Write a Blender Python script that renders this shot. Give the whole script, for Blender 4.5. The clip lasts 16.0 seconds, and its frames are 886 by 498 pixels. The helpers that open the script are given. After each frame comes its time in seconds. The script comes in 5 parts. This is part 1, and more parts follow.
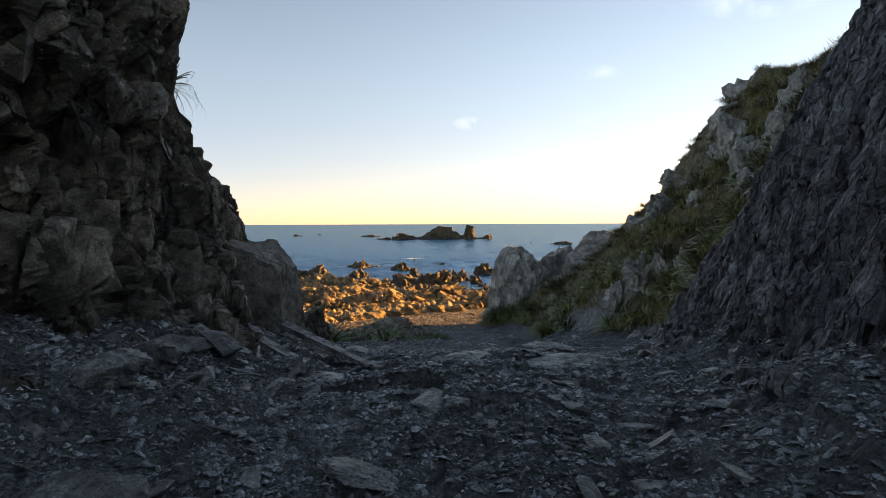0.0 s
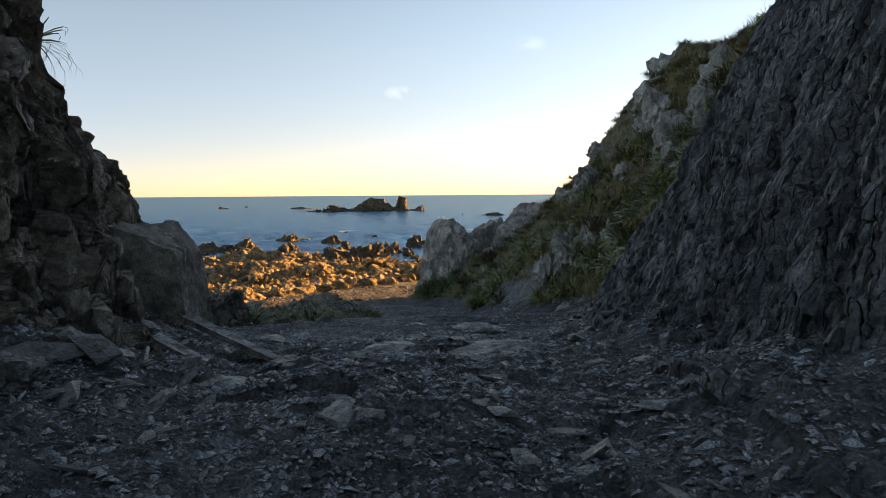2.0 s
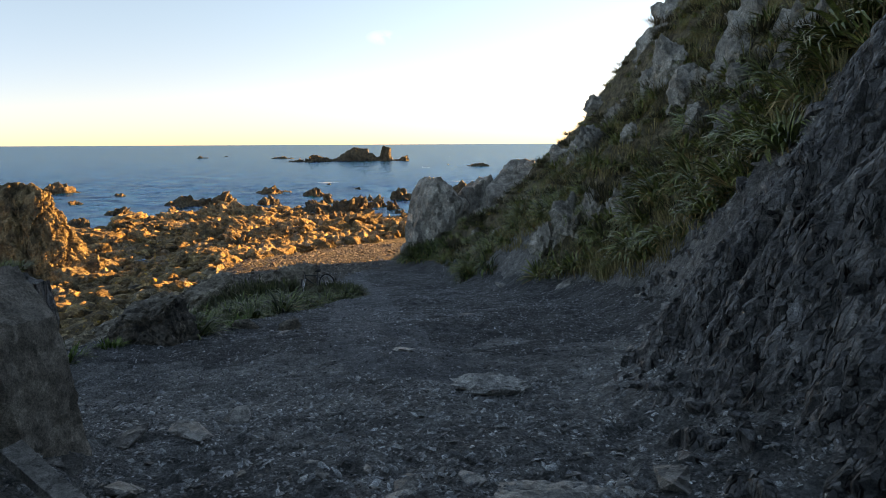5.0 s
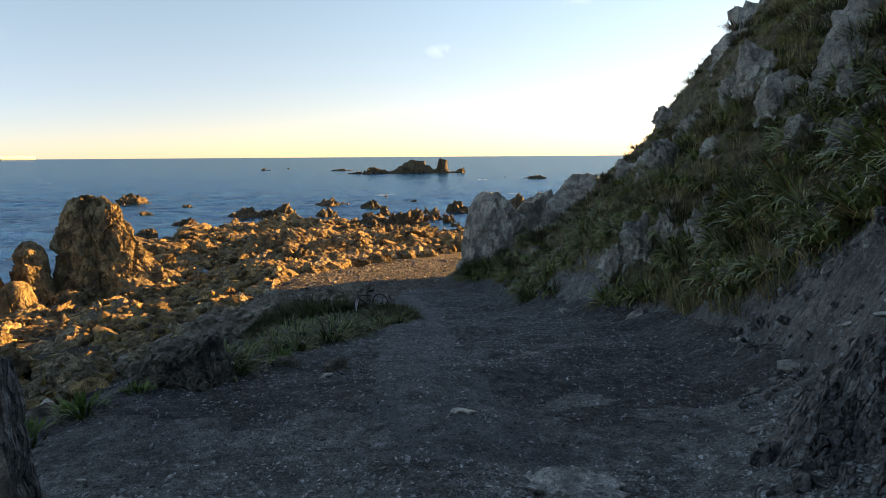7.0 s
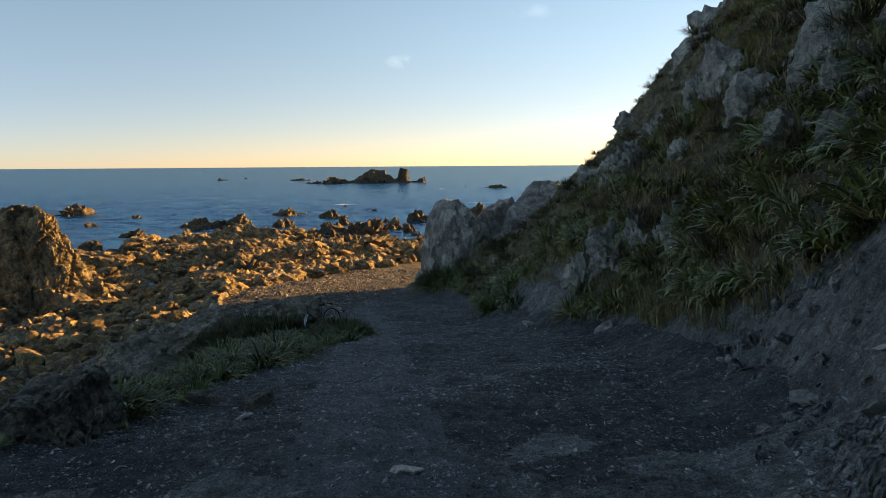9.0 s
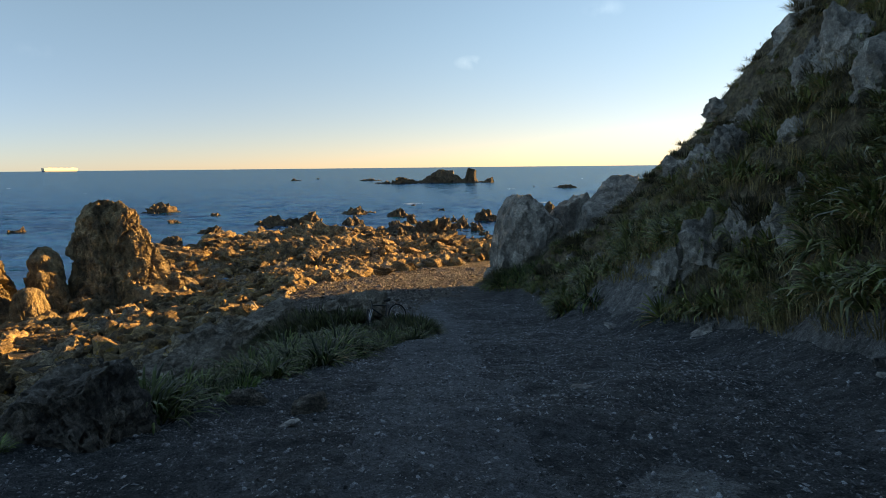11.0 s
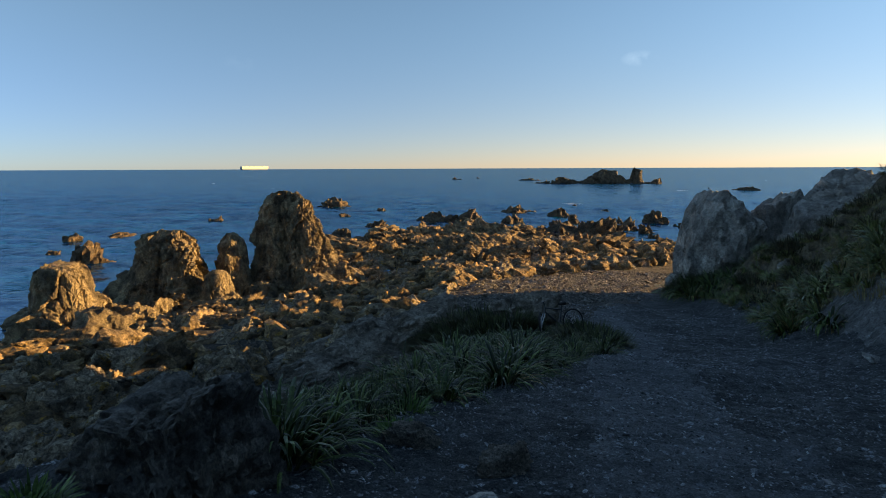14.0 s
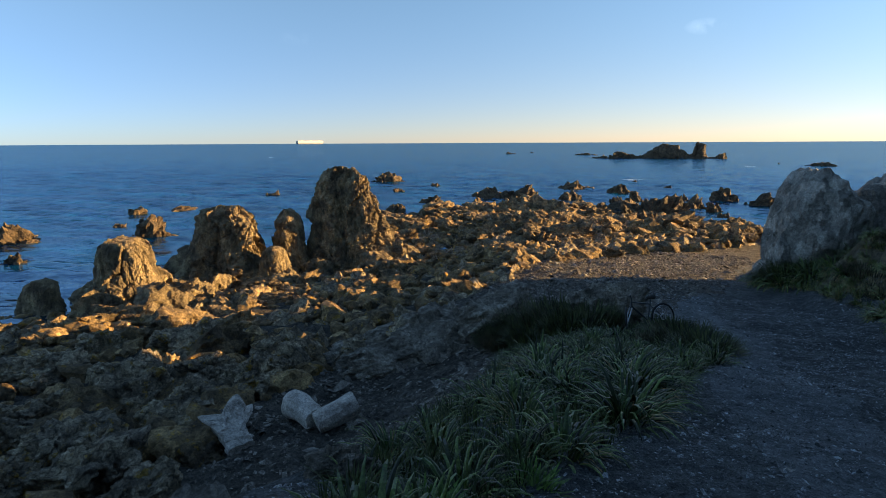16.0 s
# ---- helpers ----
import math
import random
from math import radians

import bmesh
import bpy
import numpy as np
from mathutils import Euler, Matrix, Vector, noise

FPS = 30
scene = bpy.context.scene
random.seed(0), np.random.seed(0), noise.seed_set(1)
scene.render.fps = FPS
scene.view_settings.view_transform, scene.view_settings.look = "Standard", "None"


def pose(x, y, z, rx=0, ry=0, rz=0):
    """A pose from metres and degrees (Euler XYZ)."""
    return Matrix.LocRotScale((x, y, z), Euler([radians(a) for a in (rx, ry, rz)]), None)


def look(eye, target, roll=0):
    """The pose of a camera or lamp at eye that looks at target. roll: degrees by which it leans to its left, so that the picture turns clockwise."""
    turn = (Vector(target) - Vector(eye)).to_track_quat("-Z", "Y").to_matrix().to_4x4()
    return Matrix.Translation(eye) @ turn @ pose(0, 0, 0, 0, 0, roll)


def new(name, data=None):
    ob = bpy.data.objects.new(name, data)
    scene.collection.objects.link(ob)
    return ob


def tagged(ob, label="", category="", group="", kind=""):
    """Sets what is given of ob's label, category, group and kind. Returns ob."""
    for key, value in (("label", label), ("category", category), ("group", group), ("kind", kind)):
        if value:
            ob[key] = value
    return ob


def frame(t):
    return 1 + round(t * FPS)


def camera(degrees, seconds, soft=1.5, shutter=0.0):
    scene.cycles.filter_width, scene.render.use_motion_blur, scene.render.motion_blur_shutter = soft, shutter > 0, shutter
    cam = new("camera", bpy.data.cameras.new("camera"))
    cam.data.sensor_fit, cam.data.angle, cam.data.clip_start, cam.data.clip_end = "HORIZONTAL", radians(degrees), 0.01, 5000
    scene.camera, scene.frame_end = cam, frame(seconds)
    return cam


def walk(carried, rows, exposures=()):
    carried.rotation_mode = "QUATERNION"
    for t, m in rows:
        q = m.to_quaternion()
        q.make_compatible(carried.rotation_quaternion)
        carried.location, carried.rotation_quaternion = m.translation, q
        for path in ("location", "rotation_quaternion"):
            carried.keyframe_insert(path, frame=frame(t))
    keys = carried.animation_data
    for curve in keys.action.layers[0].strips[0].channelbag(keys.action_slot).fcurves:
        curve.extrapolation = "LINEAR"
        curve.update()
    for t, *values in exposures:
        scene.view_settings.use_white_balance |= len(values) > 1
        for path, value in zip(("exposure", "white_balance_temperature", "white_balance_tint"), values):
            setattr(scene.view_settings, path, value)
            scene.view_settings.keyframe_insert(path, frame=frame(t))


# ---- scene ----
cam = camera(73.93, 16.0, soft=0.55)
# seconds, stops, kelvin, tint
EXPOSURES = [(0.0, 2.80, 11700, 23), (3.0, 2.76, 11300, 20), (5.5, 3.03, 11000, 20), (6.5, 2.95, 10800, 19), (8.0, 2.5, 10000, 15), (10.5, 2.4, 9200, 12), (12.0, 2.31, 8600, 12), (13.5, 2.03, 7550, 9), (14.5, 2.06, 7100, 9), (16.0, 2.30, 6950, 9)]
walk(cam, [
    (0.0, pose(0.000, 0.000, -0.000, 87.46, 0.24, 0.00)),
    (0.5, pose(-0.004, -0.005, -0.011, 86.62, 0.35, -0.94)),
    (1.0, pose(0.023, 0.015, -0.027, 86.29, 0.43, -3.24)),
    (1.5, pose(0.075, 0.154, -0.022, 85.69, 0.44, -5.00)),
    (2.0, pose(0.105, 0.377, 0.064, 84.65, 0.42, -6.56)),
    (2.5, pose(0.040, 0.647, 0.126, 83.39, 0.33, -7.76)),
    (3.0, pose(0.013, 0.914, 0.208, 81.51, 0.34, -8.32)),
    (3.2, pose(0.022, 1.074, 0.239, 80.98, 0.33, -8.35)),
    (5.3, pose(0.258, 2.666, 0.546, 79.77, 0.30, -7.86)),
    (5.5, pose(0.225, 2.796, 0.566, 79.92, 0.32, -6.78)),
    (6.0, pose(0.156, 3.092, 0.632, 80.56, 0.34, -3.47)),
    (6.5, pose(0.189, 3.369, 0.637, 80.67, 0.37, -1.81)),
    (7.0, pose(0.271, 3.590, 0.632, 80.95, 0.39, -2.63)),
    (7.5, pose(0.370, 3.856, 0.605, 81.49, 0.35, -3.88)),
    (8.0, pose(0.490, 4.169, 0.546, 82.08, 0.27, -5.89)),
    (8.2, pose(0.524, 4.310, 0.524, 82.14, 0.30, -6.85)),
    (10.3, pose(0.538, 5.691, 0.221, 81.29, 0.63, -3.24)),
    (10.5, pose(0.527, 5.800, 0.178, 81.46, 0.64, -2.44)),
    (11.0, pose(0.479, 6.071, 0.045, 81.98, 0.58, 0.14)),
    (11.5, pose(0.472, 6.383, -0.117, 81.93, 0.53, 2.88)),
    (12.0, pose(0.416, 6.767, -0.223, 82.27, 0.54, 5.04)),
    (12.5, pose(0.314, 7.149, -0.262, 82.44, 0.53, 7.02)),
    (13.0, pose(0.208, 7.557, -0.298, 82.84, 0.38, 9.86)),
    (13.5, pose(-0.046, 7.860, -0.364, 82.88, 0.33, 13.01)),
    (14.0, pose(-0.344, 8.161, -0.418, 82.11, 0.24, 15.36)),
    (14.5, pose(-0.650, 8.504, -0.427, 80.86, 0.23, 16.58)),
    (15.0, pose(-0.913, 8.831, -0.392, 80.27, 0.21, 18.02)),
    (15.5, pose(-1.126, 9.162, -0.386, 79.87, 0.19, 19.48)),
    (16.0, pose(-1.309, 9.502, -0.379, 79.69, 0.28, 20.41)),
], exposures=EXPOSURES)

# ---- world and light ----
SUN_AZ, SUN_EL = 61.0, 9.5            # degrees right of +Y, degrees up
SEA = -10.2
world = bpy.data.worlds.new("sky_world")
scene.world = world
world.use_nodes = True
wn, wl = world.node_tree.nodes, world.node_tree.links
sky = wn.new("ShaderNodeTexSky")
sky.sky_type, sky.sun_disc = "NISHITA", False
sky.sun_elevation, sky.sun_rotation = radians(SUN_EL), radians(SUN_AZ)
sky.air_density, sky.dust_density, sky.ozone_density = 0.65, 0.06, 1.7
sky_out = sky.outputs[0]
way_in = wn.new("ShaderNodeTexCoord").outputs["Generated"]
wisp = wn.new("ShaderNodeTexNoise")
wisp.inputs["Scale"].default_value, wisp.inputs["Detail"].default_value = 26.0, 5.0
wl.new(way_in, wisp.inputs["Vector"])
# small clouds: direction, size, strength
for cx, cy, cz, size, strength in ((0.045, 0.985, 0.165, 0.030, 0.45), (0.245, 0.940, 0.235, 0.035, 0.2), (0.455, 0.835, 0.330, 0.110, 0.5), (-0.55, 0.82, 0.16, 0.03, 0.12)):
    off = wn.new("ShaderNodeVectorMath")
    off.operation = "SUBTRACT"
    off.inputs[1].default_value = (cx, cy, cz)
    wl.new(way_in, off.inputs[0])
    sq = wn.new("ShaderNodeVectorMath")
    sq.operation = "MULTIPLY"
    sq.inputs[1].default_value = (1, 1, 2.4)
    wl.new(off.outputs[0], sq.inputs[0])
    ln = wn.new("ShaderNodeVectorMath")
    ln.operation = "LENGTH"
    wl.new(sq.outputs[0], ln.inputs[0])
    fade = wn.new("ShaderNodeMapRange")
    fade.inputs[1].default_value, fade.inputs[2].default_value, fade.inputs[3].default_value, fade.inputs[4].default_value = 0.0, size, 1.0, 0.0
    wl.new(ln.outputs["Value"], fade.inputs[0])
    puff = wn.new("ShaderNodeMapRange")
    puff.inputs[1].default_value, puff.inputs[2].default_value, puff.inputs[3].default_value, puff.inputs[4].default_value = 0.42, 0.68, 0.0, strength * 3
    wl.new(wisp.outputs[0], puff.inputs[0])
    both = wn.new("ShaderNodeMath")
    both.operation = "MULTIPLY"
    wl.new(fade.outputs[0], both.inputs[0])
    wl.new(puff.outputs[0], both.inputs[1])
    cl = wn.new("ShaderNodeMix")
    cl.data_type, cl.blend_type = "RGBA", "MULTIPLY"
    cl.inputs[7].default_value = (1.7, 1.45, 1.3, 1)
    wl.new(both.outputs[0], cl.inputs[0])
    wl.new(sky_out, cl.inputs[6])
    sky_out = cl.outputs[2]
# sea haze: the sky dims towards the horizon, warm on the sun's side and blue-grey away from it
up = wn.new("ShaderNodeSeparateXYZ")
wl.new(way_in, up.inputs[0])
haze = wn.new("ShaderNodeMapRange")
haze.interpolation_type = "SMOOTHSTEP"
haze.inputs[1].default_value, haze.inputs[2].default_value, haze.inputs[3].default_value, haze.inputs[4].default_value = -0.05, 0.30, 1.0, 0.0
wl.new(up.outputs[2], haze.inputs[0])
sunward = wn.new("ShaderNodeVectorMath")
sunward.operation = "DOT_PRODUCT"
sunward.inputs[1].default_value = (math.sin(radians(SUN_AZ)), math.cos(radians(SUN_AZ)), 0)
wl.new(way_in, sunward.inputs[0])
warm = wn.new("ShaderNodeMapRange")
warm.interpolation_type = "SMOOTHSTEP"
warm.inputs[1].default_value, warm.inputs[2].default_value = -0.65, 0.6
wl.new(sunward.outputs["Value"], warm.inputs[0])
haze_color = wn.new("ShaderNodeMix")
haze_color.data_type = "RGBA"
haze_color.inputs[6].default_value, haze_color.inputs[7].default_value = (0.44, 0.52, 0.86, 1), (0.70, 0.535, 0.60, 1)
wl.new(warm.outputs[0], haze_color.inputs[0])
dim = wn.new("ShaderNodeMix")
dim.data_type, dim.blend_type = "RGBA", "MULTIPLY"
wl.new(haze_color.outputs[2], dim.inputs[7])
wl.new(haze.outputs[0], dim.inputs[0])
wl.new(sky_out, dim.inputs[6])
clear = wn.new("ShaderNodeMix")
clear.data_type, clear.blend_type = "RGBA", "MULTIPLY"
clear.inputs[0].default_value, clear.inputs[7].default_value = 1.0, (0.92, 0.985, 0.99, 1)
wl.new(dim.outputs[2], clear.inputs[6])
wl.new(clear.outputs[2], wn["Background"].inputs[0])
wn["Background"].inputs[1].default_value = 0.053
sun_way = Vector((math.sin(radians(SUN_AZ)) * math.cos(radians(SUN_EL)), math.cos(radians(SUN_AZ)) * math.cos(radians(SUN_EL)), math.sin(radians(SUN_EL))))
sun = new("sun", bpy.data.lights.new("sun", "SUN"))
sun.data.energy, sun.data.angle, sun.data.color = 3.5, radians(0.6), (1.0, 0.62, 0.26)
sun.matrix_world = look(sun_way * 100, (0, 0, 0))


# ---- mesh and noise tools ----
def rng(seed):
    return np.random.RandomState(seed)


def hash3(i, seed):
    """Hash of integer lattice points to 0..1."""
    i = i.astype(np.int64)
    h = (i[..., 0] * 73856093) ^ (i[..., 1] * 19349663) ^ (i[..., 2] * 83492791) ^ (seed * 2654435761)
    h = (h ^ (h >> 13)) * 1274126177
    h = (h ^ (h >> 16)) & 0x7FFFFFFF
    h = (h * 1103515245 + 12345) & 0x7FFFFFFF
    return (h ^ (h >> 11)) % 100003 / 100003.0


def vnoise(p, seed=0):
    """Value noise, -1..1, at points (n, 3)."""
    i = np.floor(p)
    f = p - i
    f = f * f * f * (f * (f * 6 - 15) + 10)
    out = 0
    for c in range(8):
        o = np.array([c & 1, c >> 1 & 1, c >> 2 & 1])
        w = np.prod(np.where(o, f, 1 - f), axis=-1)
        out = out + w * hash3(i + o, seed)
    return out * 2 - 1


def fbm(p, octaves=4, seed=0, gain=0.5):
    out, a = 0, 1.0
    for k in range(octaves):
        out = out + a * vnoise(p * 2.03 ** k + k * 17.3, seed + k)
        a *= gain
    return out


FACET_MEAN = 0.47


def facets(p, seed=0, tilt=0.8):
    """Chiselled relief: the lower hull of tilted planes on a jittered lattice, with sharp ridges. About -1..1."""
    i = np.floor(p)
    key, val = np.full(len(p), 9.0), np.zeros(len(p))
    for c in range(27):
        o = np.array([c % 3 - 1, c // 3 % 3 - 1, c // 9 - 1])
        n = i + o
        j = np.stack([hash3(n, seed + k) for k in range(3)], -1)
        d = p - (n + j)
        g = np.stack([hash3(n, seed + 5 + k) - 0.5 for k in range(3)], -1)
        v, qd = (hash3(n, seed + 9) - 0.5) * 1.1 + tilt * 2 * np.sum(g * d, -1), np.sum(d * d, -1)
        m = v + 0.85 * qd < key
        key, val = np.where(m, v + 0.85 * qd, key), np.where(m, v + 0.3 * qd, val)
    return (val + FACET_MEAN) * 1.5


def steps(p, seed=0, tilt=0.7, groove=0.0):
    """Broken relief: each cell of a jittered lattice is a tilted plane of its own, with cracks between. About -1..1."""
    i = np.floor(p)
    f1, f2, val = np.full(len(p), 9.0), np.full(len(p), 9.0), np.zeros(len(p))
    for c in range(27):
        o = np.array([c % 3 - 1, c // 3 % 3 - 1, c // 9 - 1])
        n = i + o
        j = np.stack([hash3(n, seed + k) for k in range(3)], -1)
        d = p - (n + j)
        q = np.sum(d * d, -1)
        g = np.stack([hash3(n, seed + 5 + k) - 0.5 for k in range(3)], -1)
        v = (hash3(n, seed + 9) - 0.5) * 1.2 + tilt * 2 * np.sum(g * d, -1)
        m = q < f1
        f2 = np.where(m, f1, np.minimum(f2, q))
        f1, val = np.where(m, q, f1), np.where(m, v, val)
    if groove:
        val = val - groove * np.exp(-((np.sqrt(f2) - np.sqrt(f1)) / 0.07) ** 2)
    return val


def mesh(name, verts, faces, material, smooth=False):
    """A mesh from arrays: verts (n, 3), faces (m, 3 or 4)."""
    me = bpy.data.meshes.new(name)
    verts, faces = np.asarray(verts, dtype=np.float32), np.asarray(faces, dtype=np.int32)
    me.vertices.add(len(verts))
    me.vertices.foreach_set("co", verts.ravel())
    k = faces.shape[1]
    me.loops.add(faces.size)
    me.loops.foreach_set("vertex_index", faces.ravel())
    me.polygons.add(len(faces))
    me.polygons.foreach_set("loop_start", np.arange(0, faces.size, k, dtype=np.int32))
    me.polygons.foreach_set("loop_total", np.full(len(faces), k, dtype=np.int32))
    me.polygons.foreach_set("use_smooth", np.full(len(faces), smooth, dtype=bool))
    me.update(calc_edges=True)
    me.validate()
    me.materials.append(material)
    return me


def thing(name, me, m=None, label="", category="", group="", kind=""):
    ob = new(name, me)
    if m is not None:
        ob.matrix_basis = m
    return tagged(ob, label, category, group, kind)


def part(name, me, parent, label="", m=None):
    ob = new(name, me)
    ob.parent = parent
    if m is not None:
        ob.matrix_basis = m
    if label:
        ob["label"] = label
    return ob


def grid_faces(nu, nv):
    a = np.arange(nu * nv).reshape(nu, nv)
    return np.stack([a[:-1, :-1], a[1:, :-1], a[1:, 1:], a[:-1, 1:]], -1).reshape(-1, 4)


ICO = {}


def ico(level):
    if level not in ICO:
        bm = bmesh.new()
        bmesh.ops.create_icosphere(bm, subdivisions=level, radius=1)
        ICO[level] = (np.array([v.co[:] for v in bm.verts]), np.array([[v.index for v in f.verts] for f in bm.faces]))
        bm.free()
    return ICO[level]


def smoothstep(a, b, x):
    t = np.clip((x - a) / (b - a), 0, 1)
    return t * t * (3 - 2 * t)


def rock_shape(seed, size, level=3, cuts=14, rough=0.08, freq=2.0, jag=0.0, flat=0.0):
    """An angular rock: a ball cut by random planes, with blocky and fine relief. size: half extents."""
    v, f = ico(level)
    r = rng(seed)
    n = r.normal(size=(cuts, 3))
    n /= np.linalg.norm(n, axis=1, keepdims=True)
    d = r.uniform(0.55, 0.95, cuts)
    dots = v @ n.T
    rad = np.min(np.where(dots > 0.05, d / np.maximum(dots, 0.05), 9), axis=1)
    rad = np.minimum(rad, 1.15)
    p = v * rad[:, None]
    off = seed * 3.17
    if jag:
        p = p + v * (facets(p * np.array([freq, freq, freq * 0.5]) + off, seed)[:, None] * jag)
    if rough > 0.045:
        p = p + v * ((0.5 * rough + 0.25 * jag) * steps(p * freq * 2.2 + off, seed + 3, 0.8, 0.5) + 0.5 * rough * steps(p * freq * 5.5 + off, seed + 4))[:, None]
    p = p + v * (rough * fbm(p * freq * 2 + off, 3, seed)[:, None])
    p = p * np.array(size)
    if flat:
        p[:, 2] = np.maximum(p[:, 2], -flat * size[2])
    return p, f


def hull(seed, size, n=16, square=0.7):
    """A sharp-edged broken stone: the hull of points near a box. size: half extents."""
    q_ = rng(seed)
    p = q_.uniform(-1, 1, (n, 3))
    p = p / np.max(np.abs(p), axis=1, keepdims=True) ** square
    p = p * np.array(size)
    bm = bmesh.new()
    for c in p:
        bm.verts.new(c)
    out = bmesh.ops.convex_hull(bm, input=bm.verts)
    bmesh.ops.delete(bm, geom=list({g for g in out["geom_interior"] + out["geom_unused"] if isinstance(g, bmesh.types.BMVert)}), context="VERTS")
    bmesh.ops.triangulate(bm, faces=bm.faces)
    bmesh.ops.recalc_face_normals(bm, faces=bm.faces)
    bm.verts.index_update()
    v, f = np.array([v.co[:] for v in bm.verts]), np.array([[v.index for v in f.verts] for f in bm.faces])
    bm.free()
    return v, f


# ---- materials ----
def material(name, base, second, scale=4.0, roughness=0.85, bump=0.4, third=None, third_at=0.62, third_scale=1.3, detail=60.0, spec=0.3, island=0.0, obj=0.0, contrast=0.45, facet=0.0, tilt=0.9, grain=(1, 1, 1), crack=0.0):
    """Two colours by coarse noise, a third in patches (lichen, stains), fine grain and relief."""
    m = bpy.data.materials.new(name)
    m.use_nodes = True
    n, l = m.node_tree.nodes, m.node_tree.links
    b = n["Principled BSDF"]
    b.inputs["Roughness"].default_value = roughness
    b.inputs["Specular IOR Level"].default_value = spec
    geo = n.new("ShaderNodeNewGeometry")
    pos = geo.outputs["Position"]

    def tex(s, det=4.0, rough=0.6):
        t = n.new("ShaderNodeTexNoise")
        t.inputs["Scale"].default_value, t.inputs["Detail"].default_value, t.inputs["Roughness"].default_value = s, det, rough
        l.new(pos, t.inputs["Vector"])
        return t.outputs[0]

    def ramp(src, lo, hi):
        t = n.new("ShaderNodeMapRange")
        t.inputs[1].default_value, t.inputs[2].default_value = lo, hi
        l.new(src, t.inputs[0])
        return t.outputs[0]

    def mix(fac, a, c, mode="MIX"):
        t = n.new("ShaderNodeMix")
        t.data_type, t.blend_type = "RGBA", mode
        if isinstance(fac, float):
            t.inputs[0].default_value = fac
        else:
            l.new(fac, t.inputs[0])
        for k, c_ in ((6, a), (7, c)):
            if isinstance(c_, tuple):
                t.inputs[k].default_value = (*c_, 1)
            else:
                l.new(c_, t.inputs[k])
        return t.outputs[2]

    def shade(fac, lo, hi):
        t = n.new("ShaderNodeMix")
        t.data_type = "RGBA"
        t.inputs[6].default_value, t.inputs[7].default_value = (lo, lo, lo, 1), (hi, hi, hi, 1)
        l.new(fac, t.inputs[0])
        return t.outputs[2]

    col = mix(ramp(tex(scale), 0.38, 0.62), base, second)
    col = mix(1.0, col, shade(ramp(tex(scale * 5, 5.0, 0.7), 0.3, 0.7), 1 - contrast, 1 + contrast), "MULTIPLY")
    if third:
        col = mix(ramp(tex(third_scale * 2, 8.0, 0.75), third_at, third_at + 0.05), col, third)
    col = mix(1.0, col, shade(ramp(tex(detail, 3.0, 0.7), 0.28, 0.72), 0.45, 1.55), "MULTIPLY")
    if island or obj:
        src = geo.outputs["Random Per Island"] if island else n.new("ShaderNodeObjectInfo").outputs["Random"]
        amount = island or obj
        h = n.new("ShaderNodeHueSaturation")
        v = n.new("ShaderNodeMapRange")
        v.inputs[3].default_value, v.inputs[4].default_value = 1 - amount, 1 + amount
        l.new(src, v.inputs[0])
        l.new(v.outputs[0], h.inputs["Value"])
        l.new(col, h.inputs["Color"])
        col = h.outputs[0]
    normal = None
    cells = []
    for fs, ft in ((facet, tilt), (facet * 3.3, tilt * 0.75)) if facet else ():
        # broken faces: each cell is a plane of its own slope
        wp = n.new("ShaderNodeTexNoise")
        wp.inputs["Scale"].default_value, wp.inputs["Detail"].default_value = fs * 1.5, 2.0
        l.new(pos, wp.inputs["Vector"])
        wm = n.new("ShaderNodeVectorMath")
        wm.operation = "MULTIPLY_ADD"
        l.new(wp.outputs["Color"], wm.inputs[0])
        wm.inputs[1].default_value = (0.5 / fs,) * 3
        l.new(pos, wm.inputs[2])
        gm = n.new("ShaderNodeVectorMath")
        gm.operation = "MULTIPLY"
        gm.inputs[1].default_value = grain
        l.new(wm.outputs[0], gm.inputs[0])
        vo = n.new("ShaderNodeTexVoronoi")
        vo.inputs["Scale"].default_value = fs
        l.new(gm.outputs[0], vo.inputs["Vector"])
        sub = n.new("ShaderNodeVectorMath")
        sub.operation = "SUBTRACT"
        l.new(gm.outputs[0], sub.inputs[0])
        l.new(vo.outputs["Position"], sub.inputs[1])
        cs = n.new("ShaderNodeVectorMath")
        cs.operation = "SUBTRACT"
        l.new(vo.outputs["Color"], cs.inputs[0])
        cs.inputs[1].default_value = (0.5, 0.5, 0.5)
        dt = n.new("ShaderNodeVectorMath")
        dt.operation = "DOT_PRODUCT"
        l.new(sub.outputs[0], dt.inputs[0])
        l.new(cs.outputs[0], dt.inputs[1])
        fb = n.new("ShaderNodeBump")
        fb.inputs["Strength"].default_value, fb.inputs["Distance"].default_value = 1.0, ft * 2
        l.new(dt.outputs["Value"], fb.inputs["Height"])
        if normal:
            l.new(normal, fb.inputs["Normal"])
        normal = fb.outputs[0]
        cells.append(vo.outputs["Color"])
        if crack and len(cells) == 1:
            # open joints between the broken faces
            ed = n.new("ShaderNodeTexVoronoi")
            ed.feature = "DISTANCE_TO_EDGE"
            ed.inputs["Scale"].default_value = fs
            l.new(gm.outputs[0], ed.inputs["Vector"])
            joint = ramp(ed.outputs["Distance"], 0.0, 0.05)
            col = mix(1.0, col, shade(joint, 0.55, 1.0), "MULTIPLY")
            jb = n.new("ShaderNodeBump")
            jb.inputs["Strength"].default_value, jb.inputs["Distance"].default_value = 1.0, crack
            l.new(joint, jb.inputs["Height"])
